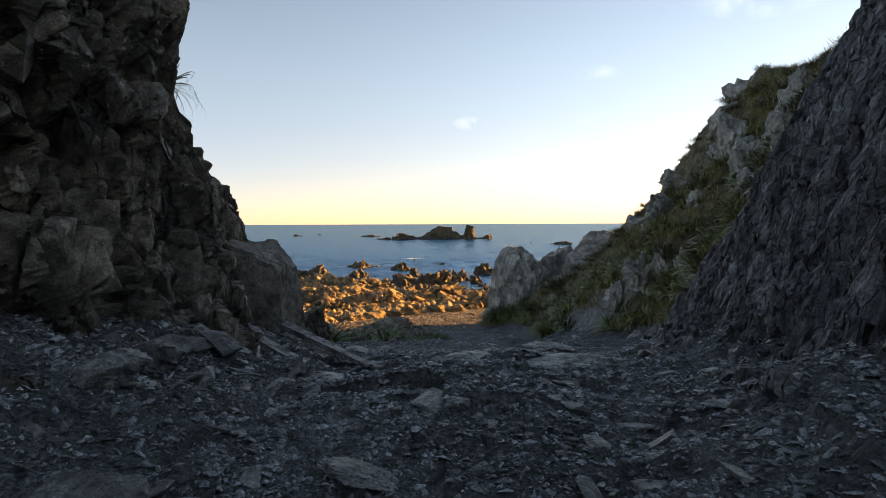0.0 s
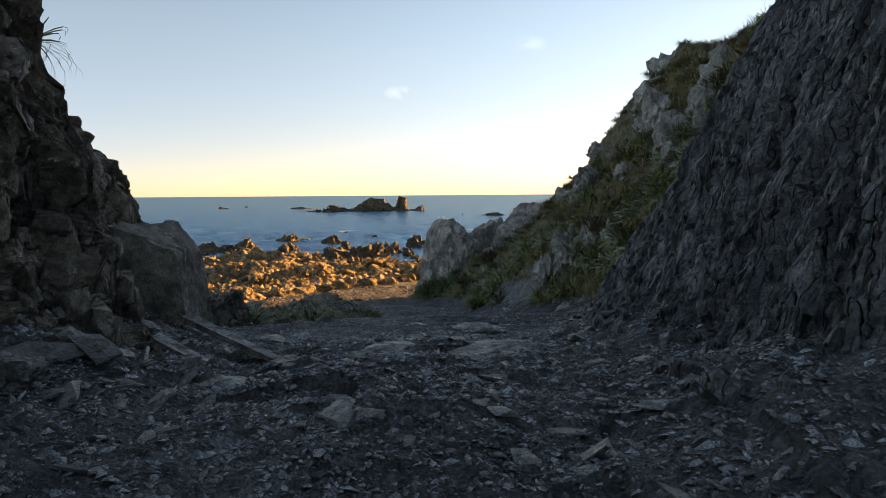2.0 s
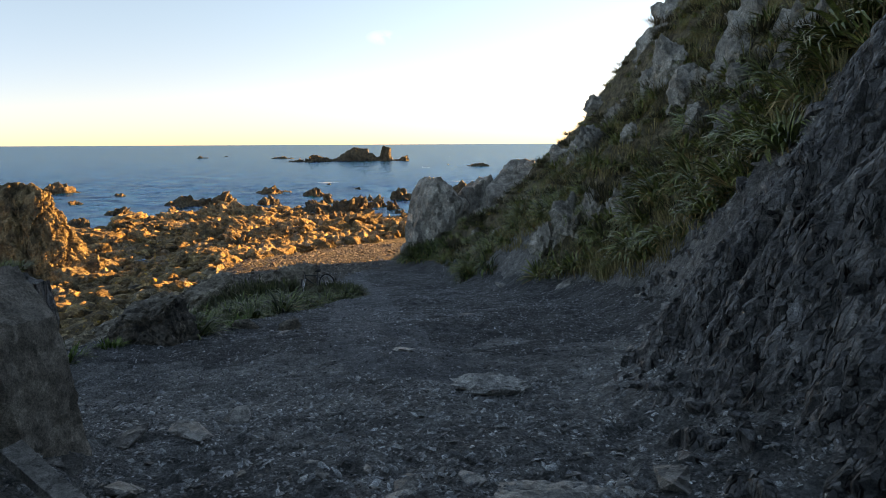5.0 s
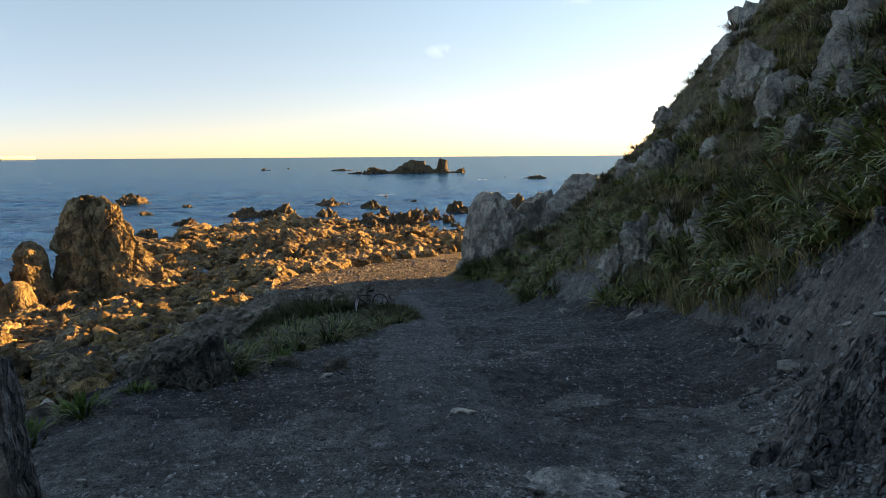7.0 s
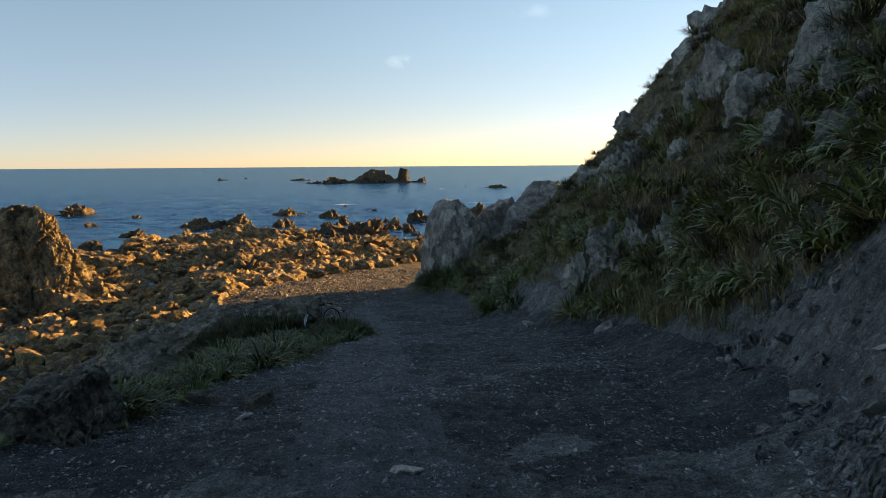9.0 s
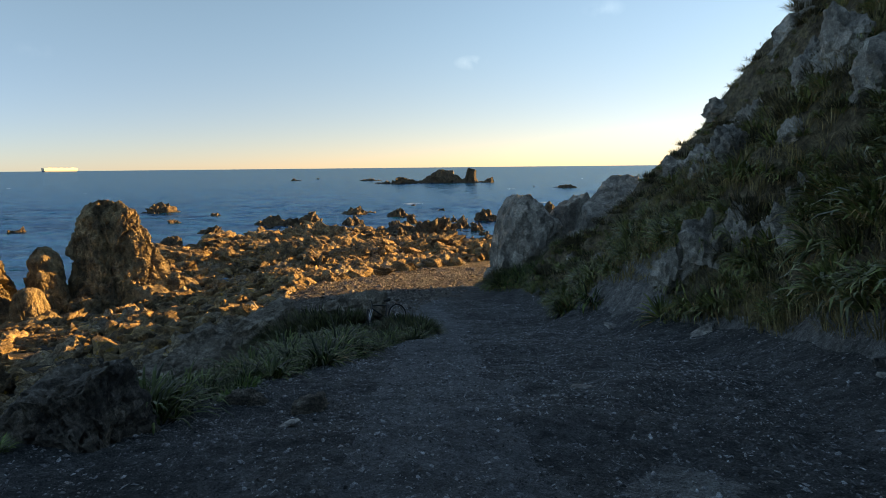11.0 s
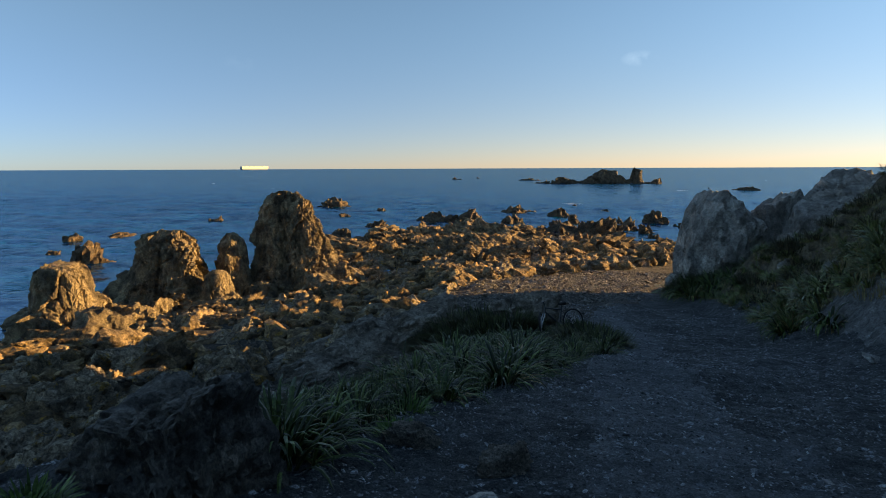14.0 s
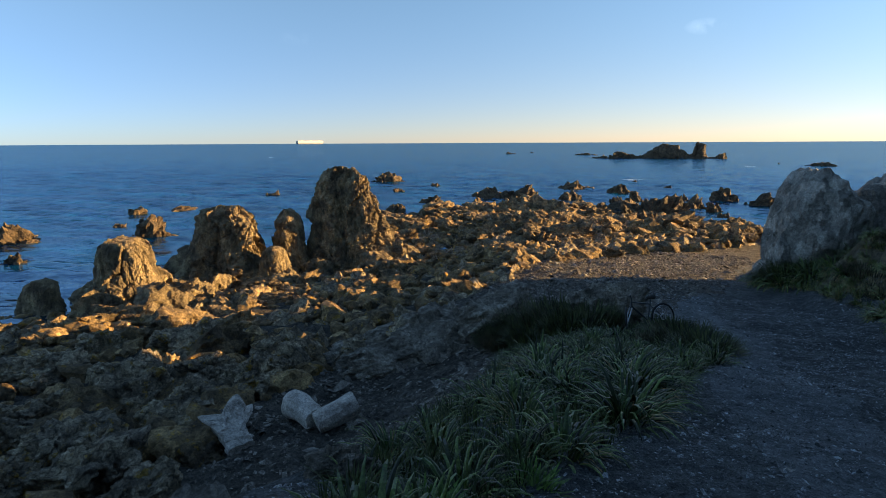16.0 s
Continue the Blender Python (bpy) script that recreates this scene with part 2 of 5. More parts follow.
            l.new(normal, jb.inputs["Normal"])
            normal = jb.outputs[0]
    for c_ in cells:
        sp_ = n.new("ShaderNodeSeparateColor")
        l.new(c_, sp_.inputs[0])
        col = mix(1.0, col, shade(sp_.outputs[0], 0.78, 1.22), "MULTIPLY")
    l.new(col, b.inputs["Base Color"])
    if bump:
        bp = n.new("ShaderNodeBump")
        if normal:
            l.new(normal, bp.inputs["Normal"])
        bp.inputs["Strength"].default_value, bp.inputs["Distance"].default_value = 1.0, 0.35 * bump / scale
        l.new(tex(scale * 3, 10.0, 0.72), bp.inputs["Height"])
        fine = n.new("ShaderNodeBump")
        fine.inputs["Strength"].default_value, fine.inputs["Distance"].default_value = 1.0, 0.07 * bump / scale
        l.new(tex(scale * 20, 6.0, 0.75), fine.inputs["Height"])
        l.new(bp.outputs[0], fine.inputs["Normal"])
        l.new(fine.outputs[0], b.inputs["Normal"])
    return m


M_SHALE = material("dark_shale", (0.094, 0.103, 0.106), (0.222, 0.232, 0.232), 3.0, 0.5, 0.16, (0.56, 0.56, 0.51), 0.64, 5.0, 90, facet=5.5, tilt=0.6, grain=(1.6, 3.0, 0.22), spec=0.5, contrast=0.6, crack=0.02)
M_SHALE_L = material("brown_shale", (0.150, 0.130, 0.106), (0.41, 0.34, 0.265), 2.2, 0.6, 0.3, (0.66, 0.63, 0.57), 0.60, 7.0, 90, facet=2.6, tilt=1.0, grain=(1, 1, 0.75), spec=0.4, contrast=0.75, crack=0.06)
M_GRAVEL = material("shale_gravel", (0.150, 0.166, 0.168), (0.265, 0.283, 0.280), 1.2, 0.9, 0.9, None, detail=45, facet=22.0, tilt=0.6, contrast=0.55)
M_CHIP = material("shale_chip", (0.144, 0.162, 0.168), (0.37, 0.405, 0.41), 6.0, 0.55, 0.3, island=0.8, detail=120, spec=0.5)
M_STONE = material("path_stone", (0.165, 0.167, 0.155), (0.33, 0.325, 0.30), 5.0, 0.5, 0.2, obj=0.4, detail=110, facet=9.0, tilt=0.5, spec=0.5)
M_ROCK = material("grey_rock", (0.20, 0.195, 0.175), (0.33, 0.32, 0.285), 1.6, 0.9, 0.35, (0.42, 0.41, 0.36), 0.66, 3.0, 40, facet=1.3, tilt=0.30, grain=(1, 1, 0.6), contrast=0.4)
M_PALE = material("pale_bedrock", (0.30, 0.31, 0.30), (0.56, 0.56, 0.53), 5.0, 0.8, 0.5, (0.70, 0.69, 0.64), 0.58, 5.0, 90, facet=5.0, tilt=0.5, contrast=0.5)
M_BEDROCK = material("bank_bedrock", (0.165, 0.150, 0.122), (0.35, 0.32, 0.265), 1.8, 0.85, 0.8, (0.36, 0.33, 0.26), 0.63, 3.0, 40, facet=2.6, tilt=0.5, grain=(0.6, 1.6, 1.6), contrast=0.55)
M_SKERRY = material("wet_sea_rock", (0.060, 0.047, 0.033), (0.155, 0.112, 0.066), 0.9, 0.75, 0.6, (0.23, 0.165, 0.085), 0.62, 0.8, 14, facet=1.6, tilt=0.4)
M_REEF = material("reef_rock", (0.115, 0.089, 0.058), (0.32, 0.236, 0.128), 1.4, 0.85, 0.7, (0.40, 0.25, 0.05), 0.60, 1.2, 20, obj=0.45, facet=2.2, tilt=0.55, contrast=0.55)
M_STACK = material("stack_rock", (0.115, 0.094, 0.064), (0.33, 0.265, 0.158), 0.9, 0.9, 0.6, (0.44, 0.36, 0.21), 0.62, 0.8, 16, facet=1.1, tilt=0.5, grain=(1.2, 1.2, 0.45), contrast=0.3)
M_SOIL = material("hill_soil", (0.12, 0.105, 0.075), (0.20, 0.18, 0.12), 1.5, 0.95, 0.8, (0.20, 0.165, 0.09), 0.6, 1.1, 50, facet=3.0, tilt=0.7)
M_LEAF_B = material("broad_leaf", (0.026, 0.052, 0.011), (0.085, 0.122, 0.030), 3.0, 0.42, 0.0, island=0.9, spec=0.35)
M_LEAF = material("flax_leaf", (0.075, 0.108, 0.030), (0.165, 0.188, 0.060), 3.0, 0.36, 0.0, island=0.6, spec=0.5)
M_DRY = material("dry_leaf", (0.26, 0.18, 0.08), (0.36, 0.27, 0.13), 3.0, 0.7, 0.0, island=0.3)


# ---- ground ----
PY = [-60, -5, 0, 2.6, 5, 7.5, 10.5, 13, 15.5, 18, 23, 28, 35, 42, 50, 60, 75, 90, 120, 200]
PZ = [-1.2, -0.75, -0.78, -0.95, -1.2, -1.75, -2.15, -2.7, -3.25, -3.72, -4.85, -5.6, -6.3, -7.1, -8.0, -9.0, -10.1, -11.2, -13, -16]
LY = [-60, 0, 5, 8, 10, 12.5, 15.5, 19, 25, 30, 40, 60, 100]
LX = [-2.0, -2.0, -1.6, -2.6, -3.1, -3.1, -2.3, -2.0, -2.6, -2.8, -6, -12, -20]
RY = [-60, 1, 2.6, 4, 6, 7, 8.7, 10.75, 12, 16, 18.6, 21, 25, 30, 37, 42, 60]
RX = [1.9, 1.75, 1.7, 2.0, 2.3, 2.7, 3.7, 4.6, 5.0, 5.8, 6.1, 5.0, 4.6, 4.3, 3.4, 4.0, 9]


def ground_z(x, y):
    x, y = np.asarray(x, float), np.asarray(y, float)
    pz = np.interp(y, PY, PZ)
    beach = -6.6 - 0.075 * np.maximum(y - 25, 0) - 0.13 * np.maximum(-8 - x, 0) + 0.03 * np.maximum(20 - y, 0)
    beach = np.maximum(beach, -10.4) - 0.12 * np.maximum(-48 - x, 0) - 0.1 * np.maximum(y - 112, 0)
    d = np.interp(y, LY, LX) - x
    w = np.interp(y, [8, 14, 22, 30], [6.0, 6.5, 6.0, 8.0])
    z = pz + (np.minimum(beach, pz) - pz) * smoothstep(0, 1, d / w)
    dr = x - np.interp(y, RY, RX)
    z = z + 0.35 * np.clip(dr + 0.8, 0, 1.5) ** 1.5
    z = z - 0.1 * np.exp(-((x + 1.6) ** 2 + (y - 24.8) ** 2) / 1.2)
    z = z + 0.5 * np.clip(-0.9 - x, 0, 1.2) * smoothstep(6.6, 5.4, y)
    return np.maximum(z, -16)


def hill_z(x, y):
    x, y = np.asarray(x, float), np.asarray(y, float)
    toe = np.interp(y, RY, RX)
    k = np.interp(y, [-20, 6, 9, 12, 16, 20, 24, 28, 32, 40], [1.6, 1.25, 1.25, 1.45, 1.6, 1.4, 1.1, 0.95, 0.85, 0.8])
    base = np.interp(y, PY, PZ)
    d = x - toe
    side = base + k * d - 0.3 * k * np.maximum(d - 11, 0)
    side = side + np.interp(y, [24, 29, 34], [0, 2.6, 2.6]) * smoothstep(8.9, 10.2, d)
    # the last term lifts the unseen hill at far right, added to lengthen its shadow
    cap = np.interp(y, [-12, -2, 6, 10, 15, 25, 32], [-1.5, 2.0, 2.6, 3.0, 3.8, 5.6, 7.0]) + 0.12 * np.maximum(d - 8, 0) + 0.9 * np.maximum(x - 0.66 * np.maximum(y, 12) - 2.5, 0)
    side = np.minimum(side, cap)
    sea = 4.9 + 0.8 * (x - 13.4) - 1.15 * (y - 32.0)
    p = np.stack([x, y, 0 * x], -1)
    rough = 0.45 * fbm(p * 0.35, 4, 31) + 0.25 * facets(p * 0.55, 33) + 0.10 * facets(p * 1.6, 35) + 0.05 * fbm(p * 3, 3, 37)
    return np.minimum(np.minimum(side, sea), 17) + rough * smoothstep(-0.3, 1.5, d)


def track_z(x, y):
    """The ground with its bumps."""
    x, y = np.asarray(x, float), np.asarray(y, float)
    p = np.stack([x, y, 0 * x], -1)
    near = smoothstep(60, 10, np.abs(y - 8))
    rocky = 0.22 + 0.78 * smoothstep(7.5, 5.0, y)
    z = ground_z(x, y) + near * (0.09 * fbm(p * 0.6, 4, 3) + rocky * (0.05 * facets(p * 1.7, 4) + 0.025 * facets(p * 5, 8)))
    return z + 0.25 * smoothstep(-9, -12, x) * facets(p * 0.7, 12) + 0.06 * smoothstep(-2, -5, x) * facets(p * 1.5, 14)


def stretched(a, b, dense_a, dense_b, step, grow):
    out = list(np.arange(dense_a, dense_b, step))
    s, q = step, dense_b
    while q < b:
        out.append(q)
        s *= grow
        q += s
    out.append(b)
    s, q, low = step, dense_a, []
    while q > a:
        s *= grow
        q -= s
        low.append(max(q, a))
    return np.array(sorted(set(low + out)))


LANE_Y, LANE_X = [7, 10, 13, 18, 24, 30, 36, 45], [0.7, 0.65, 0.4, 0.2, 0.3, -0.2, -0.6, -1.2]
gx = stretched(-900, 900, -3.2, 4.5, 0.07, 1.045)
gy = stretched(-900, 900, 0.5, 13.0, 0.07, 1.035)
X, Y = np.meshgrid(gx, gy, indexing="ij")
p = np.stack([X.ravel(), Y.ravel(), 0 * X.ravel()], -1)
z = track_z(p[:, 0], p[:, 1])
p[:, 2] = z
ground_mesh = mesh("ground", p, grid_faces(len(gx), len(gy)), M_GRAVEL)
M_BEACH = material("beach_gravel", (0.062, 0.058, 0.050), (0.125, 0.115, 0.098), 1.6, 0.9, 1.0, None, detail=30, facet=12.0, tilt=0.6, contrast=0.55)
ground_mesh.materials.append(M_BEACH)
mid = p[grid_faces(len(gx), len(gy))].mean(axis=1)
wave = 0.5 * fbm(mid * np.array([0.9, 0.9, 0]), 3, 43)
M_TRACK = material("packed_track", (0.066, 0.076, 0.081), (0.120, 0.133, 0.138), 1.2, 0.9, 0.7, None, detail=45, facet=22.0, tilt=0.5, contrast=0.55)
ground_mesh.materials.append(M_TRACK)
M_LANE = material("worn_lane", (0.098, 0.113, 0.122), (0.165, 0.183, 0.192), 1.6, 0.9, 0.5, None, detail=60, facet=30.0, tilt=0.4, contrast=0.4)
ground_mesh.materials.append(M_LANE)
packed = 2 * (mid[:, 1] + 1.5 * wave > 9.5)
lane = np.abs(mid[:, 0] + 0.5 * wave - np.interp(mid[:, 1], LANE_Y, LANE_X)) < 0.75
packed = np.where(lane & (mid[:, 1] > 8) & (mid[:, 1] < 46), 3, packed)
ground_mesh.polygons.foreach_set("material_index", np.where(mid[:, 0] + wave < np.interp(mid[:, 1], [10, 14, 20, 25, 28, 34, 40, 46, 60], [-4.5, -4.5, -4.5, -3.0, -1.6, 0.6, 2.2, 3.0, 8]), 1, packed).astype(np.int32))
thing("ground", ground_mesh, label="dark grey shale gravel track and beach", category="ground", kind="structure")

# sea
sx = stretched(-4800, 4800, -85, 45, 0.65, 1.035)
sy = stretched(-4800, 4900, 44, 150, 0.65, 1.035)
X, Y = np.meshgrid(sx, sy, indexing="ij")
p = np.stack([X.ravel(), Y.ravel(), 0 * X.ravel()], -1)
drift = p + 1.5 * np.stack([vnoise(p * 0.11, 201), vnoise(p * 0.11, 202), 0 * X.ravel()], -1)
swell = 0.24 * (0.5 - np.abs(vnoise(drift * np.array([0.13, 0.30, 1]), 203))) + 0.22 * (0.5 - np.abs(vnoise(drift * np.array([0.32, 0.60, 1]), 205))) + 0.09 * vnoise(drift * np.array([0.62, 0.95, 1]), 207)
p[:, 2] = SEA + swell * smoothstep(700, 150, np.hypot(p[:, 0] + 10, p[:, 1] - 60))
M_SEA = bpy.data.materials.new("sea_water")
M_SEA.use_nodes = True
n, l = M_SEA.node_tree.nodes, M_SEA.node_tree.links
b = n["Principled BSDF"]
b.inputs["Roughness"].default_value, b.inputs["IOR"].default_value, b.inputs["Specular IOR Level"].default_value = 0.6, 1.33, 0.0
geo = n.new("ShaderNodeNewGeometry")


def sea_noise(scale, detail, stretch):
    mp = n.new("ShaderNodeMapping")
    mp.inputs["Scale"].default_value = stretch
    t = n.new("ShaderNodeTexNoise")
    t.inputs["Scale"].default_value, t.inputs["Detail"].default_value = scale, detail
    l.new(geo.outputs["Position"], mp.inputs[0])
    l.new(mp.outputs[0], t.inputs["Vector"])
    return t.outputs[0]


# light and dark of the wavelets painted into the water's blue as streaked noise
cr = n.new("ShaderNodeValToRGB")
cr.color_ramp.elements[0].position, cr.color_ramp.elements[0].color = 0.42, (0.0003, 0.008, 0.036, 1)
cr.color_ramp.elements[1].position, cr.color_ramp.elements[1].color = 0.62, (0.001, 0.080, 0.215, 1)
l.new(sea_noise(0.20, 6, (0.40, 1, 1)), cr.inputs[0])
foam = n.new("ShaderNodeValToRGB")
foam.color_ramp.elements[0].position, foam.color_ramp.elements[1].position = 0.745, 0.76
l.new(sea_noise(0.11, 6, (0.45, 1.0, 1)), foam.inputs[0])
mx = n.new("ShaderNodeMix")
mx.data_type = "RGBA"
l.new(foam.outputs[0], mx.inputs[0])
l.new(cr.outputs[0], mx.inputs[6])
mx.inputs[7].default_value = (0.7, 0.72, 0.72, 1)
l.new(mx.outputs[2], b.inputs["Base Color"])
normal = None
for scale, height, stretch in ((0.055, 1.5, (0.45, 1, 1)), (0.24, 0.6, (0.55, 1, 1)), (0.8, 0.25, (0.6, 1, 1))):
    bp = n.new("ShaderNodeBump")
    bp.inputs["Strength"].default_value, bp.inputs["Distance"].default_value = 1.0, height
    l.new(sea_noise(scale, 4, stretch), bp.inputs["Height"])
    if normal:
        l.new(normal, bp.inputs["Normal"])
    normal = bp.outputs[0]
l.new(normal, b.inputs["Normal"])
gloss = n.new("ShaderNodeBsdfGlossy")
gloss.inputs["Roughness"].default_value, gloss.inputs["Color"].default_value = 0.12, (0.55, 0.80, 1.0, 1)
l.new(normal, gloss.inputs["Normal"])
surface = n.new("ShaderNodeMixShader")
surface.inputs[0].default_value = 0.36
l.new(b.outputs[0], surface.inputs[1])
l.new(gloss.outputs[0], surface.inputs[2])
l.new(surface.outputs[0], n["Material Output"].inputs["Surface"])
thing("water", mesh("water", p, grid_faces(len(sx), len(sy)), M_SEA, True), label="blue rippled open sea with small white caps", category="sea", kind="structure")

# hill
hx = np.concatenate([np.arange(2.0, 12, 0.11), np.arange(12, 34, 0.22)])
hy = np.concatenate([np.arange(-16, 6, 0.4), np.arange(6, 24, 0.11), np.arange(24, 46, 0.18)])
X, Y = np.meshgrid(hx, hy, indexing="ij")
p = np.stack([X.ravel(), Y.ravel(), hill_z(X.ravel(), Y.ravel())], -1)
hill_mesh = mesh("hill", p, grid_faces(len(hx), len(hy)), M_SOIL)
hill_mesh.materials.append(M_GRAVEL)
quads = grid_faces(len(hx), len(hy))
mid = p[quads].mean(axis=1)
scree = np.interp(mid[:, 1] + 0.5 * fbm(mid * 1.1, 3, 41), [7.8, 9.4, 13, 15, 20, 21.5, 25, 27], [9, 2.6, 1.0, 0.5, 0.5, 2.2, 2.2, 0.4])
hill_mesh.polygons.foreach_set("material_index", (mid[:, 0] - np.interp(mid[:, 1], RY, RX) < scree).astype(np.int32))
thing("hill", hill_mesh, label="steep brown hillside of soil, rock and grass", category="hill", kind="structure")


# ---- cliffs beside the track ----
def sheet(name, plan, tops, slopes, base_z, flare, material_, side, nu, nv, seed, label, amp, grain, extra=None):
    """A rock face that rises from a line in plan. side: +1 leans to the right of the line's way, -1 to the left."""
    plan = np.array(plan, float)
    seg = np.r_[0, np.cumsum(np.linalg.norm(np.diff(plan, axis=0), axis=1))]
    dens = np.linspace(0, seg[-1], 2000)
    wgt = np.where(np.interp(dens, seg, plan[:, 1]) > 0.8, 6.0, 1.0)
    cum = np.r_[0, np.cumsum(wgt[1:])]
    u = np.interp(np.linspace(0, cum[-1], nu), cum, dens)
    cx, cy = np.interp(u, seg, plan[:, 0]), np.interp(u, seg, plan[:, 1])
    tx, ty = np.gradient(cx, u), np.gradient(cy, u)
    w = 31
    k = np.ones(w) / w
    tx, ty = np.convolve(np.pad(tx, w // 2, "edge"), k, "valid"), np.convolve(np.pad(ty, w // 2, "edge"), k, "valid")
    ln = np.hypot(tx, ty)
    nx, ny = side * ty / ln, -side * tx / ln
    top, slope, zb = np.interp(u, seg, tops), np.interp(u, seg, slopes), np.interp(u, seg, base_z)
    v = np.linspace(0, 1, nv) ** 1.25
    h = v[None, :] * (top - zb)[:, None]
    run = h / slope[:, None] + flare * (1 - np.exp(-h / 0.45))
    P = np.stack([cx[:, None] + nx[:, None] * run, cy[:, None] + ny[:, None] * run, zb[:, None] + h], -1).reshape(-1, 3)
    N = np.stack([np.repeat(-nx, nv), np.repeat(-ny, nv), np.full(nu * nv, 0.2)], -1)
    g = np.array(grain)
    warp = P + 0.05 * np.stack([fbm(P * 1.7, 2, seed + 20), fbm(P * 1.7, 2, seed + 22), fbm(P * 1.7, 2, seed + 24)], -1)
    d = amp[0] * facets(warp * g * 0.8, seed) + amp[1] * steps(warp * g * 1.5, seed + 3, 0.9, 0.7) + amp[2] * steps(warp * g * 3.6, seed + 7, 0.9, 0.6) + amp[3] * steps(warp * g * 9, seed + 9, 0.9, 0.4) + 0.4 * amp[3] * steps(P * g * 22, seed + 11)
    if extra is not None:
        d = d + extra(P)
    if side < 0:
        d = d * np.interp(P[:, 1], [4.5, 5.1], [1.0, 0.3]) + np.interp(P[:, 1], [4.8, 5.4, 6.2], [0.0, 0.06, 0.10])
    P = P + N * d[:, None]
    me = mesh(name, P, grid_faces(nu, nv) if side < 0 else grid_faces(nu, nv)[:, ::-1], material_)
    FACES[name] = (P, N)
    return thing(name, me, label=label, category="cliff", kind="structure")


FACES = {}


def left_relief(P):
    y, z = P[:, 1], P[:, 2]
    d = -0.75 * np.exp(-((y - 3.40 - 0.10 * z) / 0.16) ** 2) * smoothstep(2.6, -0.6, np.abs(z - 0.2))
    d += 0.20 * smoothstep(0.60, 0.72, z + 0.15 * np.sin(y * 5)) * smoothstep(3.3, 3.1, y)
    d += (0.16 * smoothstep(1.12, 1.32, z) - 0.14 * smoothstep(0.2, 0.9, z)) * smoothstep(3.9, 4.2, y)
    d += 0.10 * smoothstep(0.05, 0.0, z) * smoothstep(3.1, 3.0, y)
    return d


def right_relief(P):
    """Upright flutes with sharp crests, finer ones on the broad ones."""
    lean = np.stack([P[:, 1] * 1.0 + 0.22 * P[:, 2], 0.22 * P[:, 2], 0.4 * P[:, 0]], -1)
    lean = lean + 0.10 * np.stack([fbm(P * 1.1, 2, 57), 0 * P[:, 0], 0 * P[:, 0]], -1)
    return 0.17 * (0.5 - np.abs(vnoise(lean * 1.9, 52)) * 1.5) + 0.075 * (0.5 - np.abs(vnoise(lean * np.array([5.0, 3.5, 3]), 53)) * 1.5) + 0.030 * (0.5 - np.abs(vnoise(lean * np.array([13.0, 8, 6]), 54)) * 1.5)


sheet("cliff_right", [(7, -4.5), (3.0, -2.2), (1.95, 0.2), (1.74, 2.8), (1.92, 4.0), (2.05, 5.2), (2.12, 6.2), (2.35, 7.1), (2.85, 7.8), (3.8, 8.3), (6, 8.7), (9, 9.2)],
      [2, 4, 6, 6.5, 6.2, 6, 5.7, 5.2, 4.8, 4.4, 4.4, 4.6], [2, 2.4, 3, 2.8, 2.3, 1.98, 1.87, 1.78, 1.66, 1.55, 1.5, 1.4], [-1.2, -1.2, -1.1, -1.15, -1.2, -1.4, -1.6, -1.8, -1.75, -1.4, -0.6, 0.6], 0.08, M_SHALE, 1, 640, 280, 51,
      "dark blue-grey foliated shale face beside the track", (0.07, 0.04, 0.035, 0.020), (1.5, 2.4, 0.28), right_relief)
sheet("cliff_left", [(-7, -4.5), (-3.2, -2.4), (-1.95, 0), (-1.74, 2.0), (-1.70, 3.2), (-1.52, 4.4), (-1.50, 4.8), (-1.60, 5.2), (-1.54, 5.9), (-1.58, 6.4), (-2.0, 6.9), (-4, 7.6), (-8, 8.5)],
      [2, 4, 6, 6.5, 6, 5.5, 3.6, 0.68, 0.26, 0.1, -0.2, -0.9, -2.4], [3, 8, 20, 20, 14, 12, 12, 8, 6, 4, 2.5, 2, 2], [-1.2, -1.2, -1.15, -1.2, -1.2, -1.3, -1.35, -1.4, -1.6, -1.7, -2.2, -3.2, -5], 0.34, M_SHALE_L, -1, 560, 260, 71,
      "dark brown-grey fractured rock cliff beside the track", (0.20, 0.22, 0.14, 0.05), (1.1, 1.25, 0.80), left_relief)


def stud(cliff, name, n, n_fine, seed, size, turn, mat_, label):
    """Sets sharp blocks into a face: the larger ones single, the finer ones in one piece."""
    q_ = rng(seed)
    P, N = FACES[cliff.name]
    ok = np.flatnonzero((P[:, 1] > 0.8) & (P[:, 1] < 7.3) & (P[:, 2] < np.where(P[:, 1] > 4.5, -0.2, 3.0)) & (P[:, 2] > -1.5) & ~((name == "rock_block") & (np.abs(P[:, 1] - 3.42) < 0.30)))
    raw = [hull(seed * 10 + k, (1, 1, 1), 14, 0.8) for k in range(12)]
    shapes_ = [mesh(name, *s, mat_) for s in raw]
    pieces = []
    for k, i in enumerate(q_.choice(ok, n + n_fine)):
        s = np.exp(q_.normal() * 0.35) * (1.0 if k < n else 0.5)
        c = P[i] - N[i] * size[0] * s * 0.72
        e = Euler((turn[0] + q_.normal() * 0.12, turn[1] + q_.normal() * 0.12, turn[2] + q_.normal() * 0.25))
        sc = np.array(size) * s * q_.uniform(0.7, 1.35, 3)
        if k < n:
            part(name, shapes_[k % 12], cliff).matrix_basis = Matrix.LocRotScale(tuple(c), e, tuple(sc))
        else:
            v, f = raw[k % 12]
            pieces.append(((v * sc) @ np.array(e.to_matrix()).T + c, f))
    ob = part(name + "s", mesh(name + "s", *joined(*pieces), mat_), cliff, label)
    ob["kind"] = "stuff"


